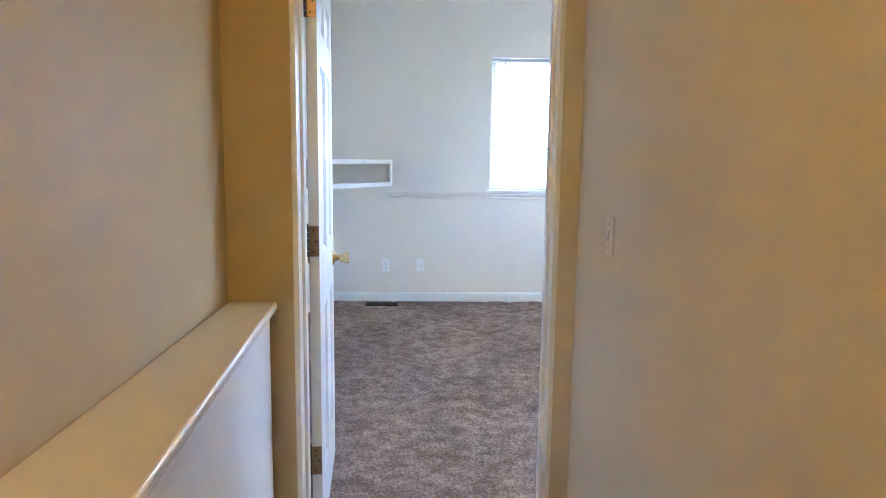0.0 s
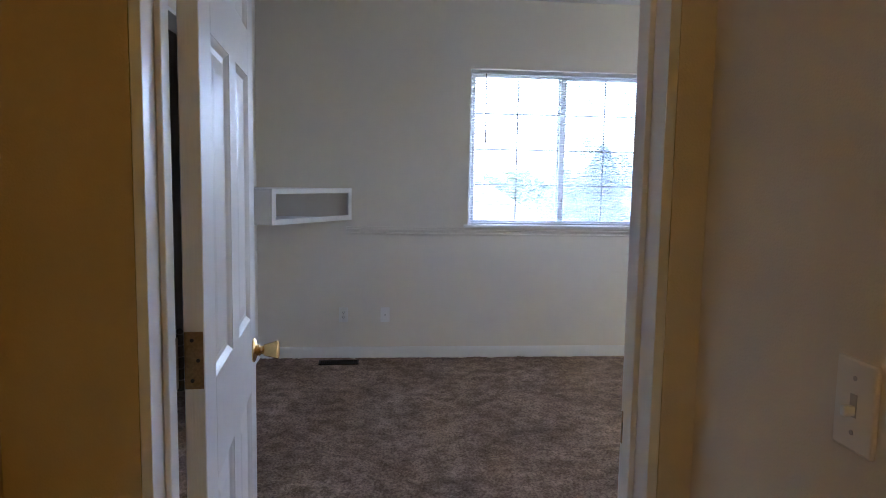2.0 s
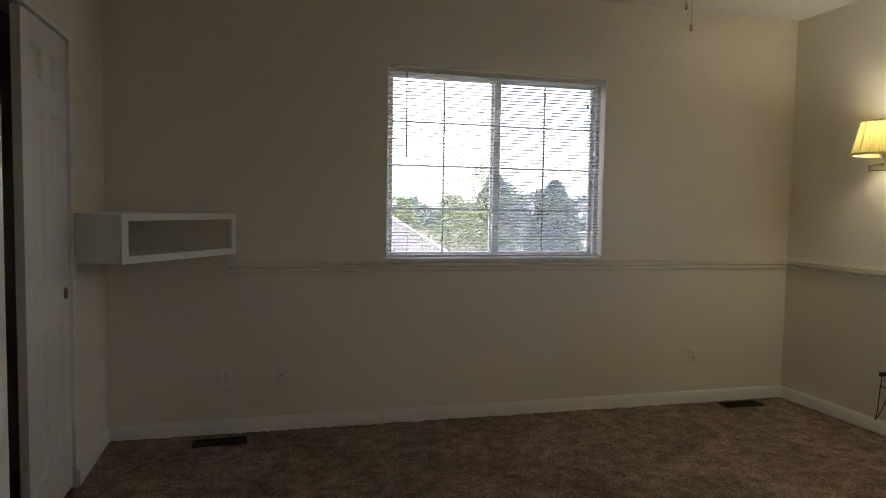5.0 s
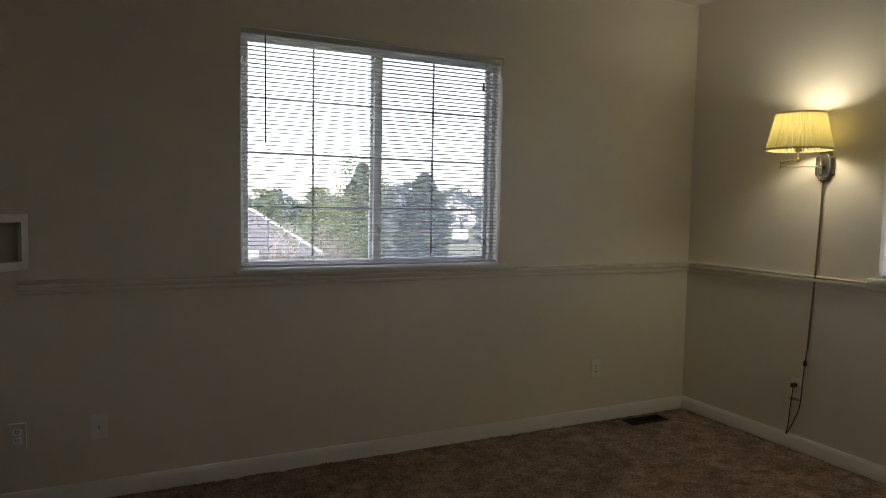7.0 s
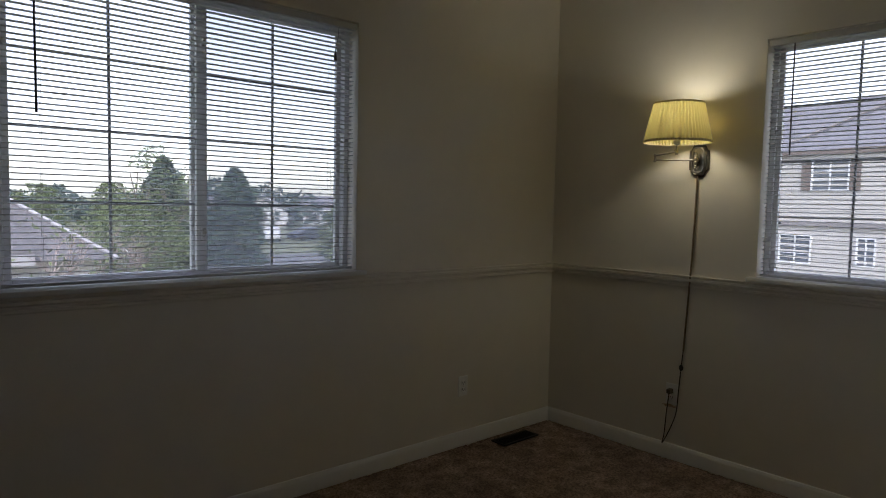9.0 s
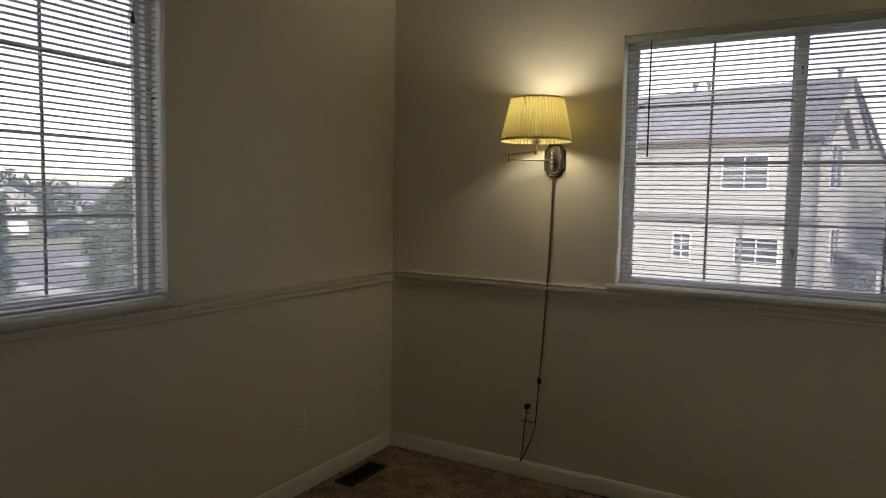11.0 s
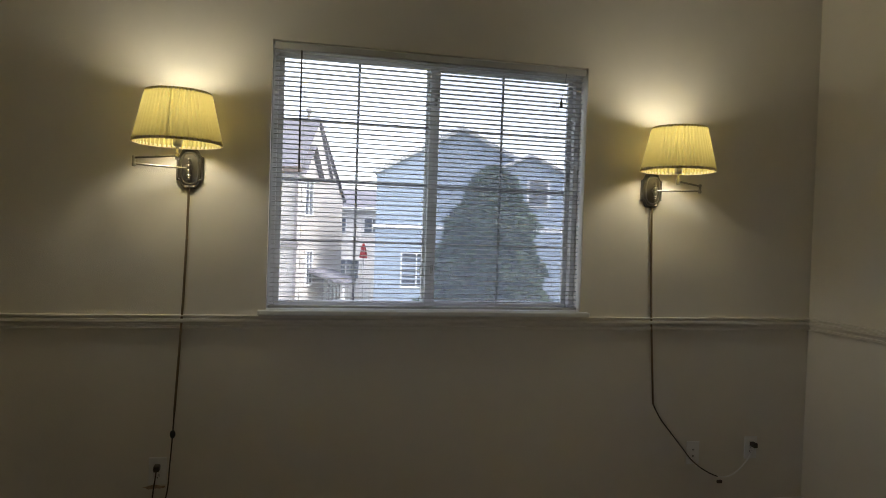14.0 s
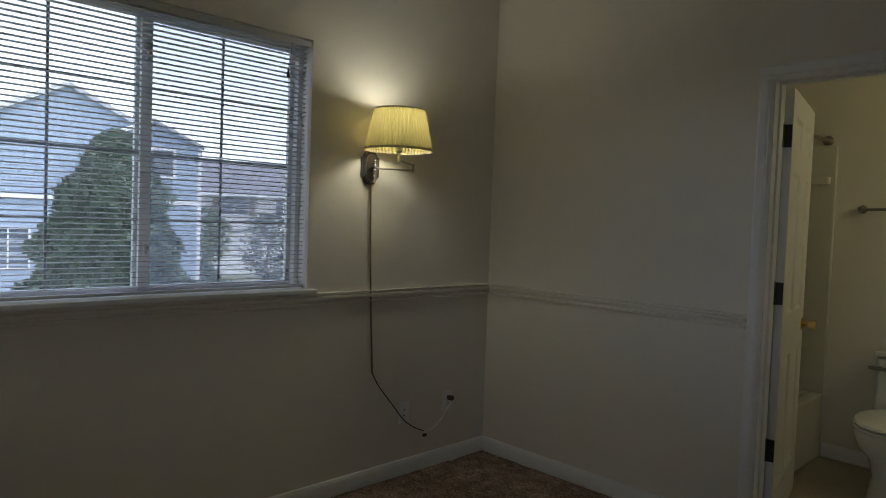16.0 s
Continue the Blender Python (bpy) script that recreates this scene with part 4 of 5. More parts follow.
# ---- ceiling fan, of which only the pull chains hang low ----
cf = thing("ceiling_fan", "plain white ceiling fan hub with two beaded pull chains", "ceiling fan", pose(-2.19, -1.9, ZC))
part("canopy", lathe(B(), [(0.0, -0.0005), (0.07, -0.0005), (0.065, -0.03), (0.03, -0.05), (0.02, -0.06), (0.02, -0.1), (0.1, -0.12), (0.12, -0.15), (0.12, -0.21), (0.09, -0.24), (0.05, -0.26), (0.0, -0.262)], seg=28), TRIM, cf, "white motor housing", True)
for dx, dy, zz in ((-0.02, 0.0, 0.63), (0.012, 0.012, 0.705)):
    bm = rod(B(), (dx, dy, -0.258), (dx, dy, -zz + 0.03), 0.0009, seg=5)
    k = -0.26
    while k > -zz + 0.03:
        ball(bm, (dx, dy, k), 0.0015, u=6, v=4)
        k -= 0.008
    part("pull_chain", bm, NICKEL, cf)
    part("chain_pendant", lathe(B(), [(0.0, 0.03), (0.003, 0.028), (0.0055, 0.016), (0.006, 0.008), (0.003, 0.002), (0.0, 0)], (dx, dy, -zz), 10), BRASS, cf, smooth=True)

# ---- bathroom ----
TX = -1.43
tb = thing("bathtub", "almond tub with a one-piece fibreglass surround", "bathtub", pose(0, 0, 0))
bm = B()
box(bm, (TX, YB + 0.003, -0.008), (TX + 0.07, YH - 0.003, 0.4), 0.012)
box(bm, (BE - 0.09, YB + 0.003, -0.008), (BE - 0.003, YH - 0.003, 0.4), 0.012)
box(bm, (TX + 0.07, YB + 0.003, -0.008), (BE - 0.09, YB + 0.1, 0.4), 0.012)
box(bm, (TX + 0.07, YH - 0.1, -0.008), (BE - 0.09, YH - 0.003, 0.4), 0.012)
box(bm, (TX + 0.07, YB + 0.1, -0.008), (BE - 0.09, YH - 0.1, 0.08), 0.01)
part("tub", bm, TUBM, tb)
part("surround_panel", box(B(), (TX - 0.006, YB + 0.002, 0.401), (BE - 0.003, YB + 0.03, 1.97), 0.008), TUBM, tb)
part("surround_panel", box(B(), (BE - 0.03, YB + 0.031, 0.401), (BE - 0.003, YH - 0.031, 1.97), 0.008), TUBM, tb)
part("surround_panel", box(B(), (TX + 0.0, YH - 0.03, 0.401), (BE - 0.003, YH - 0.003, 1.97), 0.008), TUBM, tb)
part("soap_shelf", box(B(), (TX + 0.02, YB + 0.031, 1.72), (TX + 0.2, YB + 0.075, 1.77), 0.01), TUBM, tb)
sr = thing("shower_rod", "chrome shower curtain rod with round flanges above the tub", "curtain rod", pose(TX + 0.06, 0, 2.0))
part("pole", rod(B(), (0, YB + 0.01, 0), (0, YH - 0.012, 0), 0.0125), NICKEL, sr, smooth=True)
for yy, s in ((YB, 1), (YH, -1)):
    part("flange", lathe(B(), [(0.0, 0.0005), (0.033, 0.0005), (0.031, 0.01), (0.02, 0.02), (0.014, 0.03), (0.0, 0.03)], seg=20, m=pose(0, yy, 0, -90 * s)), NICKEL, sr, smooth=True)
tw = thing("towel_bar", "brushed metal towel bar on the bathroom wall", "towel bar", pose(-1.585, YB, 1.57))
part("bar", rod(B(), (0, 0.055, 0), (-0.6, 0.055, 0), 0.0085), NICKEL, tw, smooth=True)
for xx in (0, -0.6):
    part("bracket", lathe(B(), [(0.0, 0.0005), (0.027, 0.0005), (0.025, 0.012), (0.012, 0.022), (0.011, 0.048), (0.015, 0.056), (0.012, 0.068), (0.0, 0.068)], seg=18, m=pose(xx, 0, 0, -90)), NICKEL, tw, smooth=True)

to = thing("toilet", "white porcelain toilet with closed lid against the wall", "toilet", pose(-1.915, YB, -0.008))


def oval(bm, sections, c, n=28):
    rings = []
    for z, rx, ry, oy in sections:
        rings.append([bm.verts.new((c[0] + rx * math.cos(2 * math.pi * i / n), c[1] + oy + ry * math.sin(2 * math.pi * i / n), z)) for i in range(n)])
    for a, b in zip(rings, rings[1:]):
        for i in range(n):
            j = (i + 1) % n
            bm.faces.new((a[i], a[j], b[j], b[i]))
    bm.faces.new(list(reversed(rings[0])))
    bm.faces.new(rings[-1])
    return bm


part("bowl", oval(B(), [(0, 0.12, 0.25, -0.06), (0.03, 0.115, 0.24, -0.06), (0.12, 0.1, 0.2, -0.05), (0.22, 0.12, 0.2, -0.02), (0.3, 0.165, 0.255, 0.03), (0.37, 0.183, 0.275, 0.035), (0.39, 0.18, 0.272, 0.035)], (0, 0.45)), PORCELAIN, to, smooth=True)
part("seat", oval(B(), [(0.392, 0.183, 0.275, 0.035), (0.402, 0.187, 0.279, 0.035), (0.41, 0.183, 0.275, 0.035)], (0, 0.45)), PORCELAIN, to, smooth=True)
part("lid", oval(B(), [(0.416, 0.181, 0.273, 0.035), (0.424, 0.185, 0.277, 0.035), (0.436, 0.176, 0.266, 0.035), (0.44, 0.14, 0.22, 0.035)], (0, 0.45)), PORCELAIN, to, smooth=True)
part("tank", box(B(), (-0.195, 0.012, 0.39), (0.165, 0.2, 0.72), 0.02, 3), PORCELAIN, to)
part("tank_lid", box(B(), (-0.205, 0.006, 0.722), (0.175, 0.21, 0.755), 0.01, 3), PORCELAIN, to)
bm = rod(B(), (0.14, 0.2, 0.655), (0.14, 0.232, 0.655), 0.013)
box(bm, (0.08, 0.224, 0.646), (0.195, 0.238, 0.666), 0.005)
part("flush_lever", bm, NICKEL, to)

vl = thing("vanity_light", "warm vanity bulb bar high on the bathroom wall", "wall lamp", pose(BW, -5.0, 2.0))
part("base", box(B(), (0.0005, -0.3, -0.05), (0.03, 0.3, 0.05), 0.006), NICKEL, vl)
for yy in (-0.2, 0.0, 0.2):
    part("globe", ball(B(), (0.085, yy, 0), 0.05), BULB, vl, "lit frosted globe", True)
bulb_light("vanity_bulb", (BW + 0.2, -5.0, 1.98), VANITY_WATTS, (0.84, 0.95, 0.5), 0.08)

# ---- outdoors ----
G = -2.95
structure("ground", box(B(), (-1500, -1500, G - 1), (1500, 1500, G)), GRASS, "spring lawns and bare soil below the house", "ground")
bm = box(B(), (14, -80, G), (19.5, 120, G + 0.03))
structure("road", bm, ASPH, "pale worn asphalt street", "road")
bm = box(B(), (19.5, -19.5, G), (60, -14.5, G + 0.028))
box(bm, (19.5, 38, G), (60, 46, G + 0.028))
structure("road_side", bm, ASPH, "pale asphalt side street", "road")
bm = B()
box(bm, (19.6, -14.3, G), (21.2, 37.8, G + 0.12), 0.02)
box(bm, (12.2, -80, G), (13.9, 120, G + 0.12), 0.02)
structure("pavement", bm, CONC, "concrete pavement with kerb", "pavement")


def gable_roof(bm, w, d, eave, ridge, over=0.45, thick=0.16, axis='x'):
    """Roof over x in 0..w, y in 0..d; the ridge runs along axis."""
    if axis == 'x':
        ends = [(-over, 0), (w + over, 0)]
        slope = (ridge - eave) / (d / 2)
        prof = [(-over, eave - slope * over), (d / 2, ridge), (d + over, eave - slope * over), (d + over, eave - slope * over + thick), (d / 2, ridge + thick), (-over, eave - slope * over + thick)]
        rows = [[bm.verts.new((x, y, z)) for y, z in prof] for x, _ in ends]
    else:
        ends = [-over, d + over]
        slope = (ridge - eave) / (w / 2)
        prof = [(-over, eave - slope * over), (w / 2, ridge), (w + over, eave - slope * over), (w + over, eave - slope * over + thick), (w / 2, ridge + thick), (-over, eave - slope * over + thick)]
        rows = [[bm.verts.new((x, y, z)) for x, z in prof] for y in ends]
    for i in range(6):
        j = (i + 1) % 6
        bm.faces.new((rows[0][i], rows[0][j], rows[1][j], rows[1][i]))
    for r in rows:
        bm.faces.new((r[0], r[1], r[4], r[5]))
        bm.faces.new((r[1], r[2], r[3], r[4]))
    return bm


def house(label, m, w, d, eave, ridge, wall_mat, roof_mat, axis='x', windows=(), bands=(), pipes=(), group="neighbour houses", posts=(), siding=0.0, over=0.45, fascia=None, thick=0.16):
    """Local: front on y = 0 facing -y, x along it, z from the ground. windows: (face, a, z, width, height, shutters)."""
    ob = thing("house", label, "house", m, group=group)
    bm = B()
    box(bm, (0, 0, 0), (w, d, eave))
    if axis == 'x':
        for x0, x1 in ((0.0, 0.12), (w - 0.12, w)):
            vs = [[bm.verts.new((x, y, z)) for y, z in ((0, eave), (d, eave), (d / 2, ridge))] for x in (x0, x1)]
            bm.faces.new(vs[0])
            bm.faces.new(list(reversed(vs[1])))
    else:
        for y0, y1 in ((0.0, 0.12), (d - 0.12, d)):
            vs = [[bm.verts.new((x, y, z)) for x, z in ((0, eave), (w, eave), (w / 2, ridge))] for y in (y0, y1)]
            bm.faces.new(vs[0])
            bm.faces.new(list(reversed(vs[1])))
    wl = part("wall", bm, wall_mat, ob)
    if siding:
        board = mesh_of("siding_board", moulding(B(), [(0, 0), (0.022, 0), (0.004, siding), (0, siding)], (0, 0, 0), (1, 0, 0), (0, -1, 0), w), wall_mat)
        z = 0.05
        while z < eave - siding:
            o = new("siding_board", board)
            o.parent = wl
            o.location = (0, 0, z)
            z += siding
    part("roof", gable_roof(B(), w, d, eave, ridge, over=over, thick=thick, axis=axis), roof_mat, ob)
    bm = B()
    if axis == 'x':
        slope = (ridge - eave) / (d / 2)
        box(bm, (-over, -over - 0.05, eave - slope * over - 0.1), (w + over, -over + 0.05, eave - slope * over + 0.1))
    else:
        slope = (ridge - eave) / (w / 2)
        for s in (0, 1):
            a = Vector((-over if s == 0 else w + over, -over - 0.02, eave - slope * over + 0.05))
            b = Vector((w / 2, -over - 0.02, ridge + 0.05))
            tube(bm, [a, b], 0.12, 4)
    part("fascia", bm, fascia or WHITEH, ob)
    for face, a, z, ww, hh, shut in windows:
        if face == 'f':
            mm = pose(a, 0, z)
        else:
            mm = pose(0, a, z, 0, 0, -90) if face == 'l' else pose(w, a, z, 0, 0, 90)
        wo = part("window", box(B(), (-ww / 2, -0.015, 0), (ww / 2, 0.01, hh)), DARKGLASS, ob, "white framed sash window")
        wo.matrix_local = mm
        bm = B()
        t = 0.065
        box(bm, (-ww / 2 - t, -0.06, -t), (-ww / 2, 0.0, hh + t))
        box(bm, (ww / 2, -0.06, -t), (ww / 2 + t, 0.0, hh + t))
        box(bm, (-ww / 2, -0.06, hh), (ww / 2, 0.0, hh + t))
        box(bm, (-ww / 2, -0.06, -t), (ww / 2, 0.0, 0))
        box(bm, (-0.026, -0.05, 0), (0.026, 0.0, hh))
        for q in (0.33, 0.66):
            box(bm, (-ww / 2, -0.03, hh * q - 0.012), (ww / 2, -0.0152, hh * q + 0.012))
        part("frame", bm, WHITEH, wo)
        if shut:
            for s in (-1, 1):
                part("shutter", box(B(), (s * (ww / 2 + t + 0.02), -0.05, -t), (s * (ww / 2 + t + 0.42), -0.001, hh + t)), SHUT, wo)
    for z, h, mt in bands:
        part("trim_band", box(B(), (-0.06, -0.09, z), (w + 0.06, 0.02, z + h)), mt, ob)
        part("trim_band", box(B(), (-0.09, -0.085, z + 0.005), (0.02, d, z + h - 0.005)), mt, ob)
    for x, y, z, h in pipes:
        bm = rod(B(), (x, y, z), (x, y, z + h), 0.07, seg=10)
        rod(bm, (x, y, z + h), (x, y, z + h + 0.12), 0.13, seg=10)
        part("roof_vent", bm, TRIMTAN, ob)
    for x, z0, z1 in posts:
        part("downspout", box(B(), (x - 0.05, -0.11, z0), (x + 0.05, -0.025, z1)), TRIMTAN, ob)
    return ob


def facing(corner, other):
    """Pose whose x axis runs from corner to other along the ground, with the front on the right-hand side."""
    a = math.degrees(math.atan2(other[1] - corner[1], other[0] - corner[0]))
    return pose(corner[0], corner[1], G, 0, 0, a)


# beige house across the street: the front's right-hand corner stands at (22.94, -1.67)
u = Vector((0.25, 0.968))
c1 = Vector((22.94, -1.67))
far = c1 + u * 16.5
E1 = 3.78 - G
beige = house("beige two-storey house with weathered shingle roof and brown trim", facing(far, c1), 16.5, 6.2, E1, E1 + 2.25, STUCCO, ROOFM,
      windows=[('f', 16.5 - 13.4, 5.2, 1.1, 1.0, True), ('f', 16.5 - 2.49, 4.93, 1.58, 1.12, False), ('f', 16.5 - 8.78, 5.2, 1.4, 1.1, True), ('f', 16.5 - 1.95, 2.18, 1.45, 0.92, False),
               ('f', 16.5 - 10.1, 2.3, 1.3, 1.05, False), ('f', 16.5 - 7.25, 2.4, 0.6, 0.95, False), ('f', 16.5 - 4.75, 2.2, 0.65, 0.95, False), ('r', 1.7, 5.0, 1.3, 1.5, False), ('r', 2.0, 2.2, 1.0, 1.3, False)],
      bands=[(3.72, 0.2, TRIMTAN)], pipes=[(16.1, 3.1, E1 + 2.1, 0.5), (11.2, 3.1, E1 + 2.1, 0.5), (10.6, 3.1, E1 + 2.1, 0.5)],
      posts=[(16.45, 0.1, E1 - 0.2), (14.0, 0.1, 3.9)], siding=0.24, over=0.12, fascia=SHUT, thick=0.08)
bm = B()
vs = [[bm.verts.new((x, y, z)) for y, z in ((0.0, E1 - 0.3), (3.5, E1 - 0.3), (1.75, E1 + 0.95))] for x in (16.515, 16.56)]
bm.faces.new(vs[0])
bm.faces.new(list(reversed(vs[1])))
part("gable_wall", bm, STUCCO, beige)
gr = part("gable_roof", gable_roof(B(), 2.4, 3.5, E1 - 0.25, E1 + 1.0, over=0.03, thick=0.05), ROOFM, beige)
gr.matrix_local = pose(14.35, 0, 0)
bm = B()
rear = [(6.22, 0), (9.5, 0), (9.5, E1 - 0.75), (3.15, E1 + 2.23), (6.22, E1 - 0.1)]
rows = [[bm.verts.new((x, y, z)) for y, z in rear] for x in (0.02, 16.48)]
for i in range(5):
    bm.faces.new((rows[0][i], rows[0][(i + 1) % 5], rows[1][(i + 1) % 5], rows[1][i]))
for q in rows:
    bm.faces.new((q[0], q[1], q[2], q[4]))
    bm.faces.new((q[4], q[2], q[3]))
part("rear_wall", bm, STUCCO, beige)
bm = B()
rows = [[bm.verts.new((x, y, z)) for y, z in ((3.1, E1 + 2.26), (9.75, E1 - 0.86), (9.75, E1 - 0.76), (3.1, E1 + 2.36))] for x in (-0.12, 16.62)]
for i in range(4):
    bm.faces.new((rows[0][i], rows[0][(i + 1) % 4], rows[1][(i + 1) % 4], rows[1][i]))
for q in rows:
    bm.faces.new(q)
part("rear_roof", bm, ROOFM, beige)
part("valley_flashing", tube(B(), [(5.7, 0.3, E1 + 0.42), (8.7, 2.6, E1 + 2.09)], 0.06, 6), TRIMTAN, beige)
pr = thing("porch_roof", "small shingled porch roof against the beige house", "porch roof", facing(far, c1) @ pose(16.55, 3.2, 2.2))
bm = B()
v = [bm.verts.new(p) for p in ((0, -1.4, 0.45), (0, 1.4, 0.45), (1.5, 1.4, 0), (1.5, -1.4, 0), (0, -1.4, 0.6), (0, 1.4, 0.6), (1.5, 1.4, 0.12), (1.5, -1.4, 0.12))]
for f in ((0, 1, 2, 3), (4, 5, 6, 7), (0, 1, 5, 4), (1, 2, 6, 5), (2, 3, 7, 6), (3, 0, 4, 7)):
    bm.faces.new([v[i] for i in f])
part("roof", bm, ROOFM, pr)
for yy in (-1.3, 1.3):
    part("post", box(B(), (1.38, yy - 0.05, -2.2), (1.48, yy + 0.05, 0.05)), WHITEH, pr)

# slate blue house with its gable to the street
bl, br = Vector((24.82, -4.85)), Vector((23.02, -11.62))
wb = (br - bl).length
E2 = 3.93 - G
blue = house("slate blue two-storey gabled house with white trim", facing(bl, br), wb, 12, E2, E2 + 1.85, BLUES, ROOFG, axis='y',
      windows=[('f', 1.75, 2.2, 1.2, 1.35, False)],
      bands=[(4.6, 0.16, WHITEH)], pipes=[(wb / 2 - 0.5, 3.5, E2 + 1.5, 0.75)], siding=0.22, over=0.14)
# its projecting front wing under a lower gable
WG0, WG1, WGD, WGE = 4.6, 7.85, 0.9, 6.78
bm = box(B(), (WG0, -WGD, 0), (WG1, -0.03, WGE))
vs = [[bm.verts.new((x, y, z)) for x, z in ((WG0, WGE), (WG1, WGE), ((WG0 + WG1) / 2, WGE + 0.78))] for y in (-WGD, -WGD + 0.12)]
bm.faces.new(vs[0])
bm.faces.new(list(reversed(vs[1])))
wing = part("front_wing", bm, BLUES, blue, "projecting blue front wing")
roof = part("wing_roof", gable_roof(B(), WG1 - WG0, WGD + 1.6, WGE, WGE + 0.78, over=0.14, thick=0.12, axis='y'), ROOFG, wing)
roof.matrix_local = pose(WG0, -WGD, 0)
board = mesh_of("siding_board", moulding(B(), [(0, 0), (0.022, 0), (0.004, 0.22), (0, 0.22)], (0, 0, 0), (1, 0, 0), (0, -1, 0), WG1 - WG0), BLUES)
for k in range(30):
    o = new("siding_board", board)
    o.parent = wing
    o.location = (WG0, -WGD, 0.05 + 0.22 * k)
for a in (WG0, WG1):
    part("rake_board", tube(B(), [(a + (0.14 if a == WG1 else -0.14), -WGD - 0.17, WGE + 0.02), ((WG0 + WG1) / 2, -WGD - 0.17, WGE + 0.86)], 0.07, 4), WHITEH, wing)
    part("corner_board", box(B(), (a - 0.07, -WGD - 0.035, 0), (a + 0.07, -WGD + 0.02, WGE - 0.02)), WHITEH, wing)
part("trim_band", box(B(), (WG0 + 0.08, -WGD - 0.06, 4.6), (WG1 - 0.08, -WGD + 0.01, 4.76)), WHITEH, wing)
gw = part("wing_window", box(B(), (-0.36, -0.02, 0), (0.36, 0.01, 0.95)), DARKGLASS, wing, "white framed sash window")
gw.matrix_local = pose(6.55, -WGD - 0.025, 5.62)
bm = B()
for a, b in (((-0.45, -0.09), (-0.36, 1.04)), ((0.36, -0.09), (0.45, 1.04)), ((-0.36, 0.95), (0.36, 1.04)), ((-0.36, -0.09), (0.36, 0.0)), ((-0.36, 0.45), (0.36, 0.5))):
    box(bm, (a[0], -0.05, a[1]), (b[0], 0.0, b[1]))
part("frame", bm, WHITEH, gw)
house("far pale house with a low shingle roof", facing(Vector((41, 1)), Vector((40, -8.5))), 9.5, 8, 6.0, 7.2, PALES, ROOFM, windows=[('f', 5.3, 4.3, 1.2, 1.0, False), ('f', 7.6, 4.3, 1.0, 1.0, False), ('f', 6.0, 1.4, 1.6, 1.2, False)], siding=0.0)
house("far beige house with a white garage door", facing(Vector((43.5, -19.5)), Vector((39.2, -28.5))), 10, 9, 5.9, 8.2, PALES, ROOFM, windows=[('f', 4.6, 4.3, 1.9, 1.1, True), ('f', 8.0, 4.3, 1.1, 1.1, False)], bands=[(3.3, 0.2, WHITEH)])
gd = thing("garage_door", "white panelled garage door on the far house", "garage door", facing(Vector((43.5, -19.5)), Vector((39.2, -28.5))) @ pose(4.4, -0.02, 0))
for i in range(4):
    part("door_section", box(B(), (-1.5, -0.05, 0.1 + i * 0.58), (1.5, 0.0, 0.1 + i * 0.58 + 0.56), 0.02), WHITEH, gd)
for k, (p, q) in enumerate((((44, 101), (51, 96)), ((53, 94.5), (60, 90)), ((36, 112), (43, 108)))):
    p, q = Vector(p), Vector(q)
    house("far white and beige town house", facing(p, q) @ pose(0, 0, -2.6), (q - p).length, 9, 5.6, 7.6, WHITEH if k != 2 else STUCCO, ROOFM, axis='y' if k == 0 else 'x',
          windows=[('f', 1.4, 3.6, 1.1, 1.2, True), ('f', 4.2, 3.6, 1.1, 1.2, True), ('f', 2.0, 0.8, 1.3, 1.3, False)], bands=[(2.8, 0.2, TRIMTAN)], pipes=[(2.5, 4.4, 7.4, 0.9)])
# neighbour to the north, seen roof first
house("low neighbour house with a grey-brown hipped shingle roof", facing(Vector((-14, 12.0)), Vector((-1.2, 12.0))), 12.8, 9, 3.25, 4.3, STUCCO, ROOFD, windows=[('f', 8.5, 1.9, 1.1, 0.9, False)], siding=0.22, fascia=GREYT)
hp = thing("roof_wing", "grey-brown shingle roof end sloping to the garden", "roof", pose(-1.2, 12.0, G))
bm = B()
v = [bm.verts.new(p) for p in ((0.46, -0.45, 3.1), (0.46, 9.45, 3.1), (1.9, 4.5, 3.12), (0.46, 4.5, 4.45), (1.9, -0.45, 3.1), (1.9, 9.45, 3.1))]
for f in ((0, 4, 3), (4, 2, 3), (2, 5, 3), (5, 1, 3), (0, 3, 1), (0, 4, 2), (0, 2, 1), (2, 5, 1)):
    bm.faces.new([v[i] for i in f])
part("roof", bm, ROOFD, hp)
part("hip_trim", tube(B(), [(0.46, 4.4, 4.47), (1.9, -0.45, 3.13)], 0.045, 6), GREYT, hp)
part("wall", box(B(), (0.0, 0.1, 0), (1.6, 8.9, 3.08)), STUCCO, hp)


# ---- trees ----
def limb(bm, p, d, length, r, depth, rng, spread=0.6):
    q = p + d * length
    rod(bm, p, q, r, r * 0.62, 5)
    if depth <= 0:
        return
    for _ in range(rng.choice((2, 3, 3))):
        nd = (d + Vector((rng.uniform(-1, 1), rng.uniform(-1, 1), rng.uniform(-0.2, 0.7))) * spread).normalized()
        limb(bm, p + d * length * rng.uniform(0.55, 1.0), nd, length * rng.uniform(0.6, 0.8), r * 0.58, depth - 1, rng, spread)


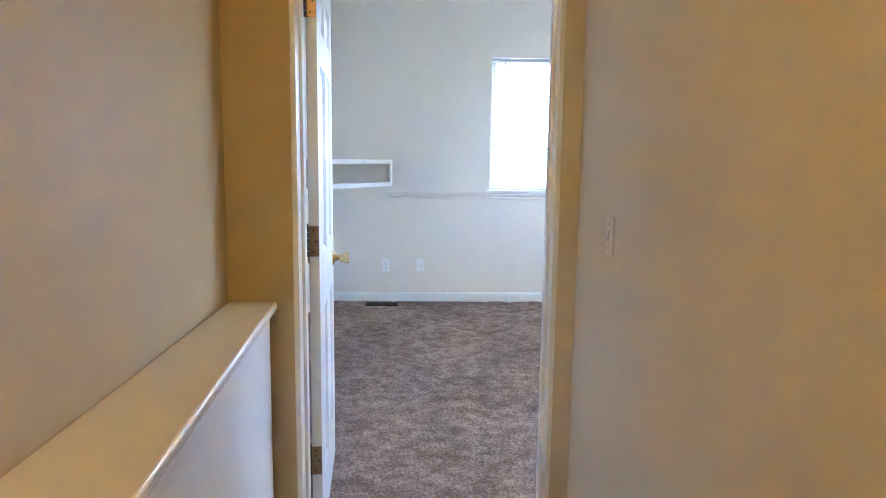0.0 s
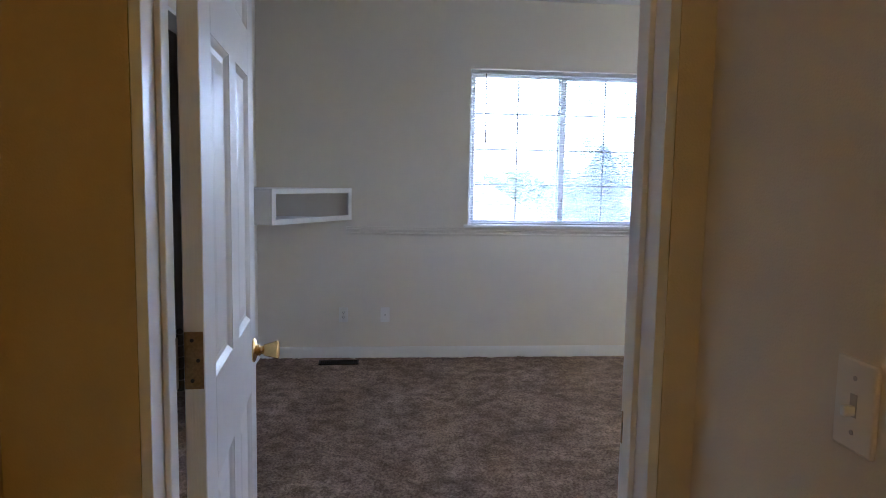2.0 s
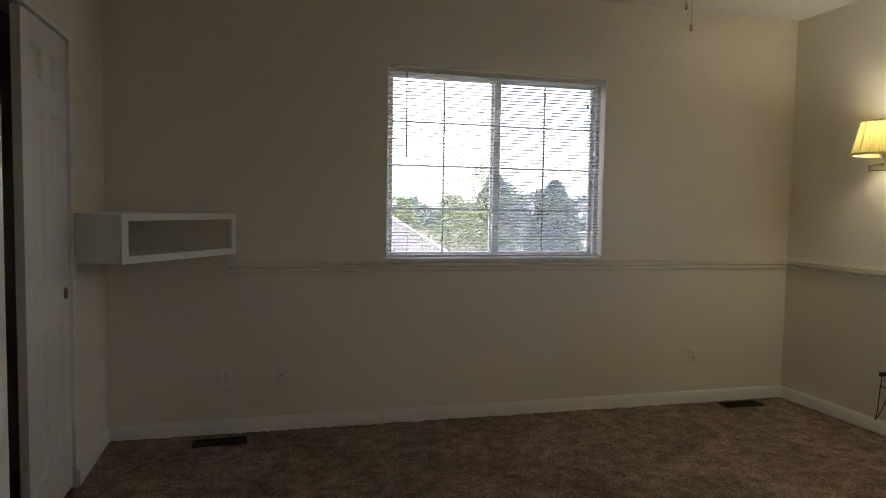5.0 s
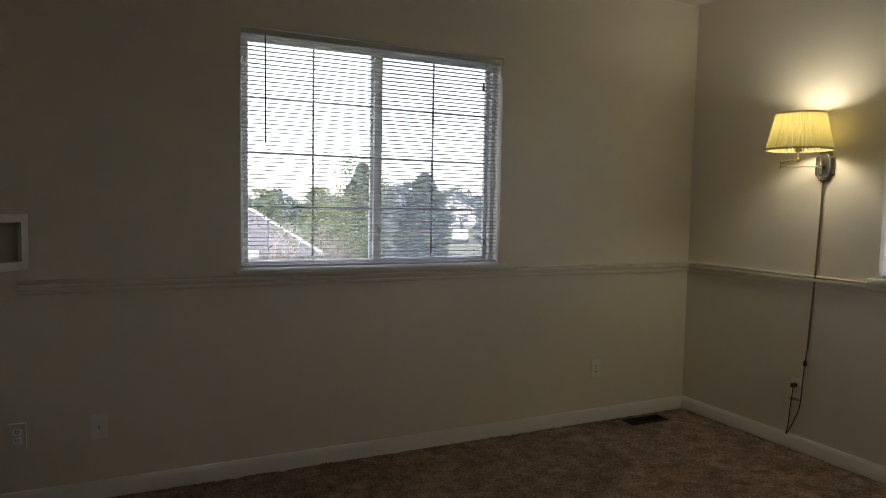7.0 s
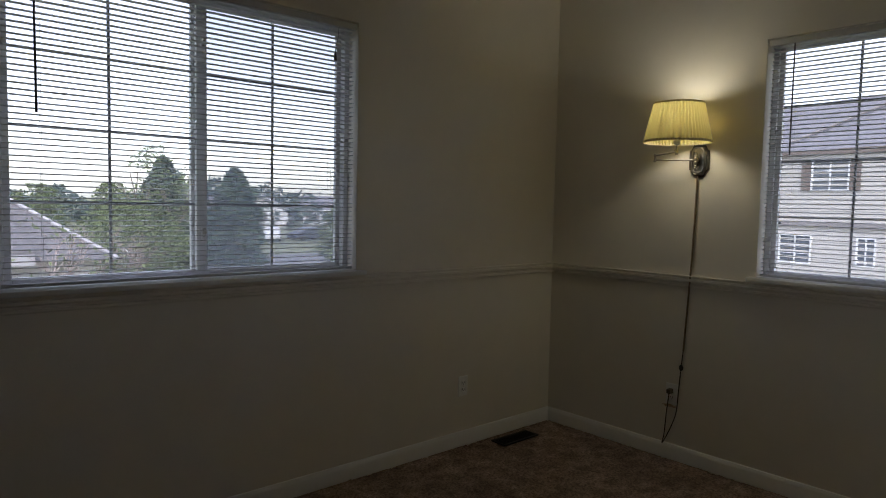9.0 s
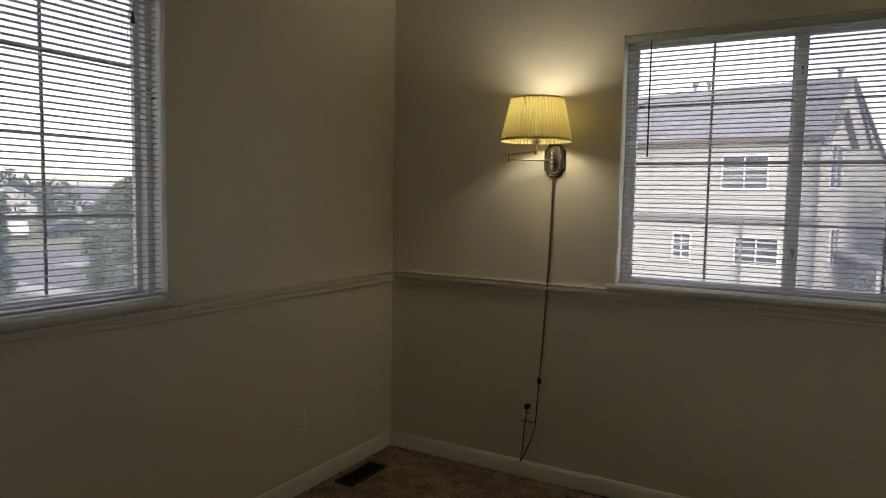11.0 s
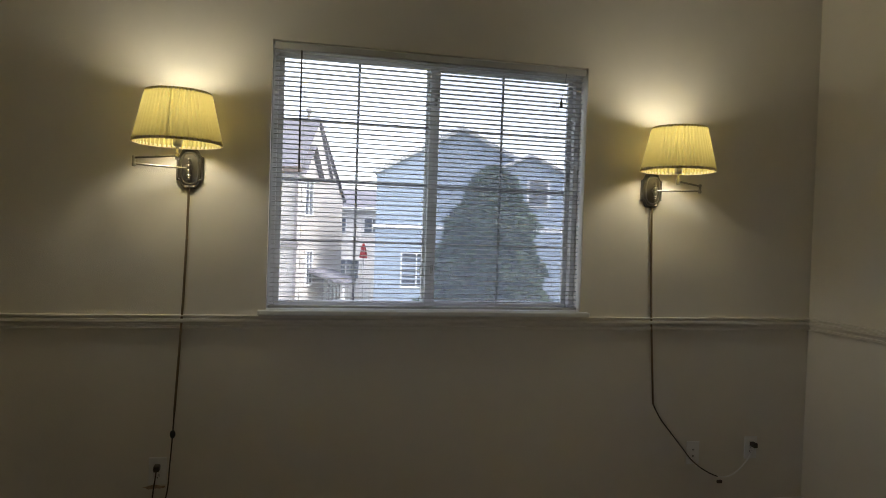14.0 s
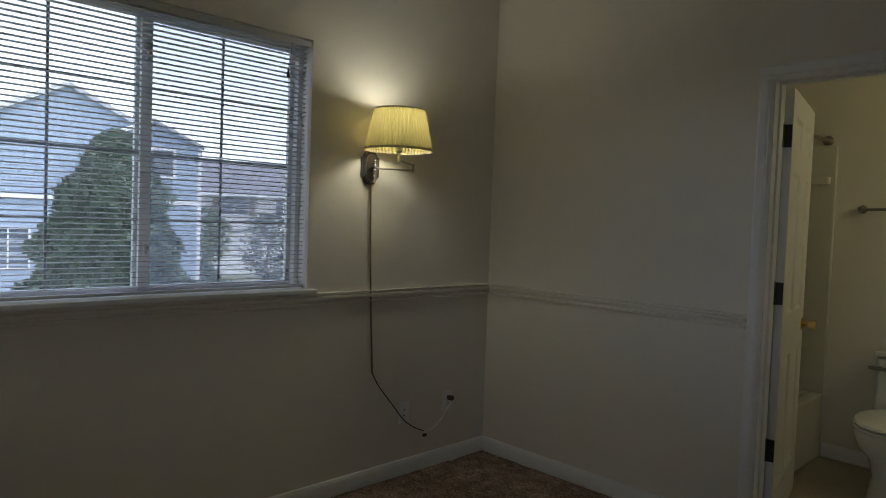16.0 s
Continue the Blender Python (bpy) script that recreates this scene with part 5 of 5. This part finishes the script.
def crown_mesh(name, n, size, where, rng, mat):
    co, faces = [], []
    for _ in range(n):
        p = where(rng)
        a = Vector((rng.gauss(0, 1), rng.gauss(0, 1), rng.gauss(0, 1))).normalized()
        b = a.orthogonal().normalized()
        s = size * rng.uniform(0.6, 1.5)
        k = len(co)
        co += [p - a * s, p + b * s * 0.45, p + a * s, p - b * s * 0.45]
        faces.append((k, k + 1, k + 2, k + 3))
    me = bpy.data.meshes.new(name)
    me.from_pydata([tuple(c) for c in co], [], faces)
    me.materials.append(mat)
    return me


def tree(label, x, y, height, radius, mat, shape, n, size, seed, low=0.05, trunk=0.14, bare=False):
    rng = random.Random(seed)
    ob = thing("tree", label, "tree", pose(x, y, G), group="garden trees")
    bm = B()
    if shape == 'round':
        limb(bm, Vector((0, 0, 0)), Vector((0.05, 0.02, 1)).normalized(), height * 0.38, trunk, 4 if bare else 3, rng)
    else:
        rod(bm, (0, 0, 0), (0, 0, height * 0.92), trunk, 0.02, 8)
        for k in range(26):
            z = height * (0.08 + 0.8 * k / 26)
            a = k * 2.4
            l = radius * (1 - z / height) ** 0.7 * 0.8
            rod(bm, (0, 0, z), (l * math.cos(a), l * math.sin(a), z + 0.1 * l), 0.03, 0.008, 5)
    part("trunk", bm, TWIG if bare else BARK, ob)
    lumps = [(rng.uniform(0, 6.28), rng.uniform(0, 1), rng.uniform(0.8, 1.15)) for _ in range(60)]

    def where(r):
        while True:
            q = low + (1 - low) * r.random() ** 0.85
            if shape == 'cone':
                rad = radius * (1 - q) ** 0.75 * (0.82 + 0.18 * math.sin(q * 55))
            elif shape == 'spade':
                rad = radius * (1 - q) ** 0.48 * (0.94 + 0.06 * math.sin(q * 34))
            elif shape == 'dome':
                rad = radius * min(1.0, (1 - q) * 2.6) ** 0.62 * (0.9 + 0.1 * math.sin(q * 40))
            else:
                s = (q - 0.62) / 0.4
                if abs(s) >= 1:
                    continue
                rad = radius * math.sqrt(1 - s * s)
            a = r.uniform(0, 6.283)
            bump = 1 + 0.13 * math.sin(3 * a + q * 9 + seed) + 0.09 * math.sin(7 * a - q * 23) + 0.06 * math.sin(13 * a + q * 31)
            f = (0.55 + 0.45 * r.random() ** 0.5) if shape != 'round' else r.random() ** 0.4
            rr = rad * bump * f
            p = Vector((rr * math.cos(a), rr * math.sin(a), height * q))
            if shape == 'round' and noise.noise(p * 1.1 + Vector((seed, 0, 0))) < -0.05:
                continue
            return p
    if n:
        cr = new("crown", crown_mesh("crown", n, size, where, rng, mat))
        cr.parent = ob
    return ob


tree("large dense dark green juniper in front of the blue house", 13.2, -6.3, 3.1 - G, 2.15, LEAFD, 'spade', 28000, 0.1, 5)
tree("fresh green leafy tree behind the garden", 3.8, 20.4, 4.2, 1.7, LEAFG, 'round', 6500, 0.065, 11)
tree("tall tree with thin spring leaves", 5.3, 22.5, 6.2, 1.5, LEAFG, 'round', 2400, 0.06, 12)
tree("tall dense blue-green pine tree", 6.5, 25.6, 6.0, 1.15, LEAFB, 'dome', 6000, 0.14, 13)
tree("broad dark evergreen with a domed crown", 8.3, 22.8, 2.6 - G, 1.25, LEAFD, 'dome', 9000, 0.1, 14)
tree("bare branching garden tree", 1.1, 12.6, 4.1, 1.2, LEAFG, 'round', 250, 0.06, 15, trunk=0.08, bare=True)
tree("bare reddish shrub tree", 0.0, 11.0, 3.9, 1.2, LEAFG, 'round', 150, 0.06, 16, trunk=0.07, bare=True)
tree("bare branching garden tree", 2.4, 17.6, 3.8, 1.2, LEAFG, 'round', 500, 0.06, 17, trunk=0.08, bare=True)
tree("bare branching garden tree", 1.9, 18.6, 4.2, 1.3, LEAFG, 'round', 120, 0.06, 27, trunk=0.08, bare=True)
tree("bare branching garden tree", -0.9, 10.4, 4.0, 1.2, LEAFG, 'round', 60, 0.06, 28, trunk=0.08, bare=True)
tree("broad fresh green tree beside the street", 11.6, 19.0, 1.9 - G, 1.6, LEAFG, 'dome', 9000, 0.08, 31)
tree("leafy tree beyond the roofs", 4.0, 36.5, 4.9, 1.5, LEAFG, 'round', 3500, 0.08, 18)
tree("leafy tree beyond the roofs", 7.5, 36.0, 5.1, 1.3, LEAFG, 'round', 3200, 0.08, 19)
tree("low green tree beside the far garage", 34.0, -17.8, 4.6, 1.7, LEAFG, 'round', 1800, 0.14, 20)
tree("thin leafed street tree", 27.6, -18.4, 4.4, 1.5, LEAFB, 'round', 1200, 0.1, 21)
tree("low juniper shrub by the street", 24.5, -13.6, 2.2, 1.2, LEAFD, 'dome', 1500, 0.1, 22)
rngw = random.Random(4)


def woods(r):
    a = r.uniform(math.radians(-40), math.radians(105))
    d = r.uniform(95, 150)
    top = 2.5 + 1.6 * math.sin(a * 17) + 1.2 * math.sin(a * 41 + 1) + 0.8 * math.sin(a * 97)
    return Vector((d * math.cos(a), d * math.sin(a), G + max(0.3, (top + 3.2)) * r.random() ** 0.8))


fw = tagged(new("far_woods", crown_mesh("far_woods", 14000, 0.75, woods, rngw, LEAFB)), "hazy line of far trees along the horizon", "woods", kind="stuff")


# ---- white fence, red umbrella, parked cars ----
fe = thing("deck_fence", "white picket deck fence between the houses", "fence", pose(27.2, -3.0, G + 1.0, 0, 0, -97))
for z in (0.15, 1.0):
    part("fence_rail", box(B(), (0, -0.03, z), (3.6, 0.03, z + 0.08)), WHITEH, fe)
pk = mesh_of("picket", box(B(), (-0.035, -0.05, 0), (0.035, -0.031, 1.2)), WHITEH)
for i in range(22):
    o = new("picket", pk)
    o.parent = fe
    o.location = (0.08 + i * 0.163, 0, 0)
for xx in (0, 1.8, 3.6):
    part("post", box(B(), (xx - 0.06, -0.02, -1.0), (xx + 0.06, 0.1, 1.3)), WHITEH, fe)
part("deck_board", box(B(), (0, 0.031, 0.0), (3.6, 2.5, 0.1)), TRIMTAN, fe)
um = thing("patio_umbrella", "closed red patio umbrella on the far deck", "umbrella", pose(31.5, -5.1, G - 0.25))
part("pole", rod(B(), (0, 0, 0.25), (0, 0, 4.1), 0.03, seg=8), WHITEH, um)
part("canopy", lathe(B(), [(0.03, 4.05), (0.11, 3.85), (0.19, 3.36), (0.17, 3.3), (0.03, 3.32)], seg=14, wave=0.12, waves=7), REDM, um)


def car(label, x, y, rz, paint):
    ob = thing("car", label, "car", pose(x, y, G + 0.03, 0, 0, rz), group="parked cars")
    prof = [(-2.2, 0.25), (-2.25, 0.65), (-1.9, 0.9), (-1.2, 0.95), (-0.6, 1.4), (0.9, 1.42), (1.5, 0.98), (2.1, 0.88), (2.25, 0.6), (2.2, 0.25)]
    bm = B()
    rows = [[bm.verts.new((a, yy * (0.86 if b > 1.2 else 1), b)) for a, b in prof] for yy in (-0.86, 0.86)]
    for i in range(len(prof)):
        j = (i + 1) % len(prof)
        bm.faces.new((rows[0][i], rows[0][j], rows[1][j], rows[1][i]))
    bm.faces.new(rows[0])
    bm.faces.new(list(reversed(rows[1])))
    bmesh.ops.bevel(bm, geom=bm.edges[:], offset=0.05, segments=2, affect='EDGES')
    body = part("body", bm, paint, ob, smooth=True)
    for s in (-1, 1):
        part("side_window", box(B(), (-0.75, s * 0.8, 1.0), (1.0, s * 0.815, 1.33)), DARKGLASS, ob)
        for xx in (-1.35, 1.4):
            wh = part("wheel", rod(B(), (xx, s * 0.68, 0.32), (xx, s * 0.88, 0.32), 0.32, seg=18), TYRE, ob)
            part("rim", rod(B(), (xx, s * 0.87, 0.32), (xx, s * 0.895, 0.32), 0.2, seg=14), NICKEL, wh)
    return ob


car("white parked car in the far street", 31.0, 63.0, 60, CARW)
car("dark parked car in the far street", 35.0, 62.5, 10, CARD)
car("white parked car in the far street", 39.0, 63.0, 10, CARW)
car("dark parked car by the blue house", 20.6, -6.0, 80, CARD)
car("white parked car down the side street", 33.0, -16.2, 170, CARW)
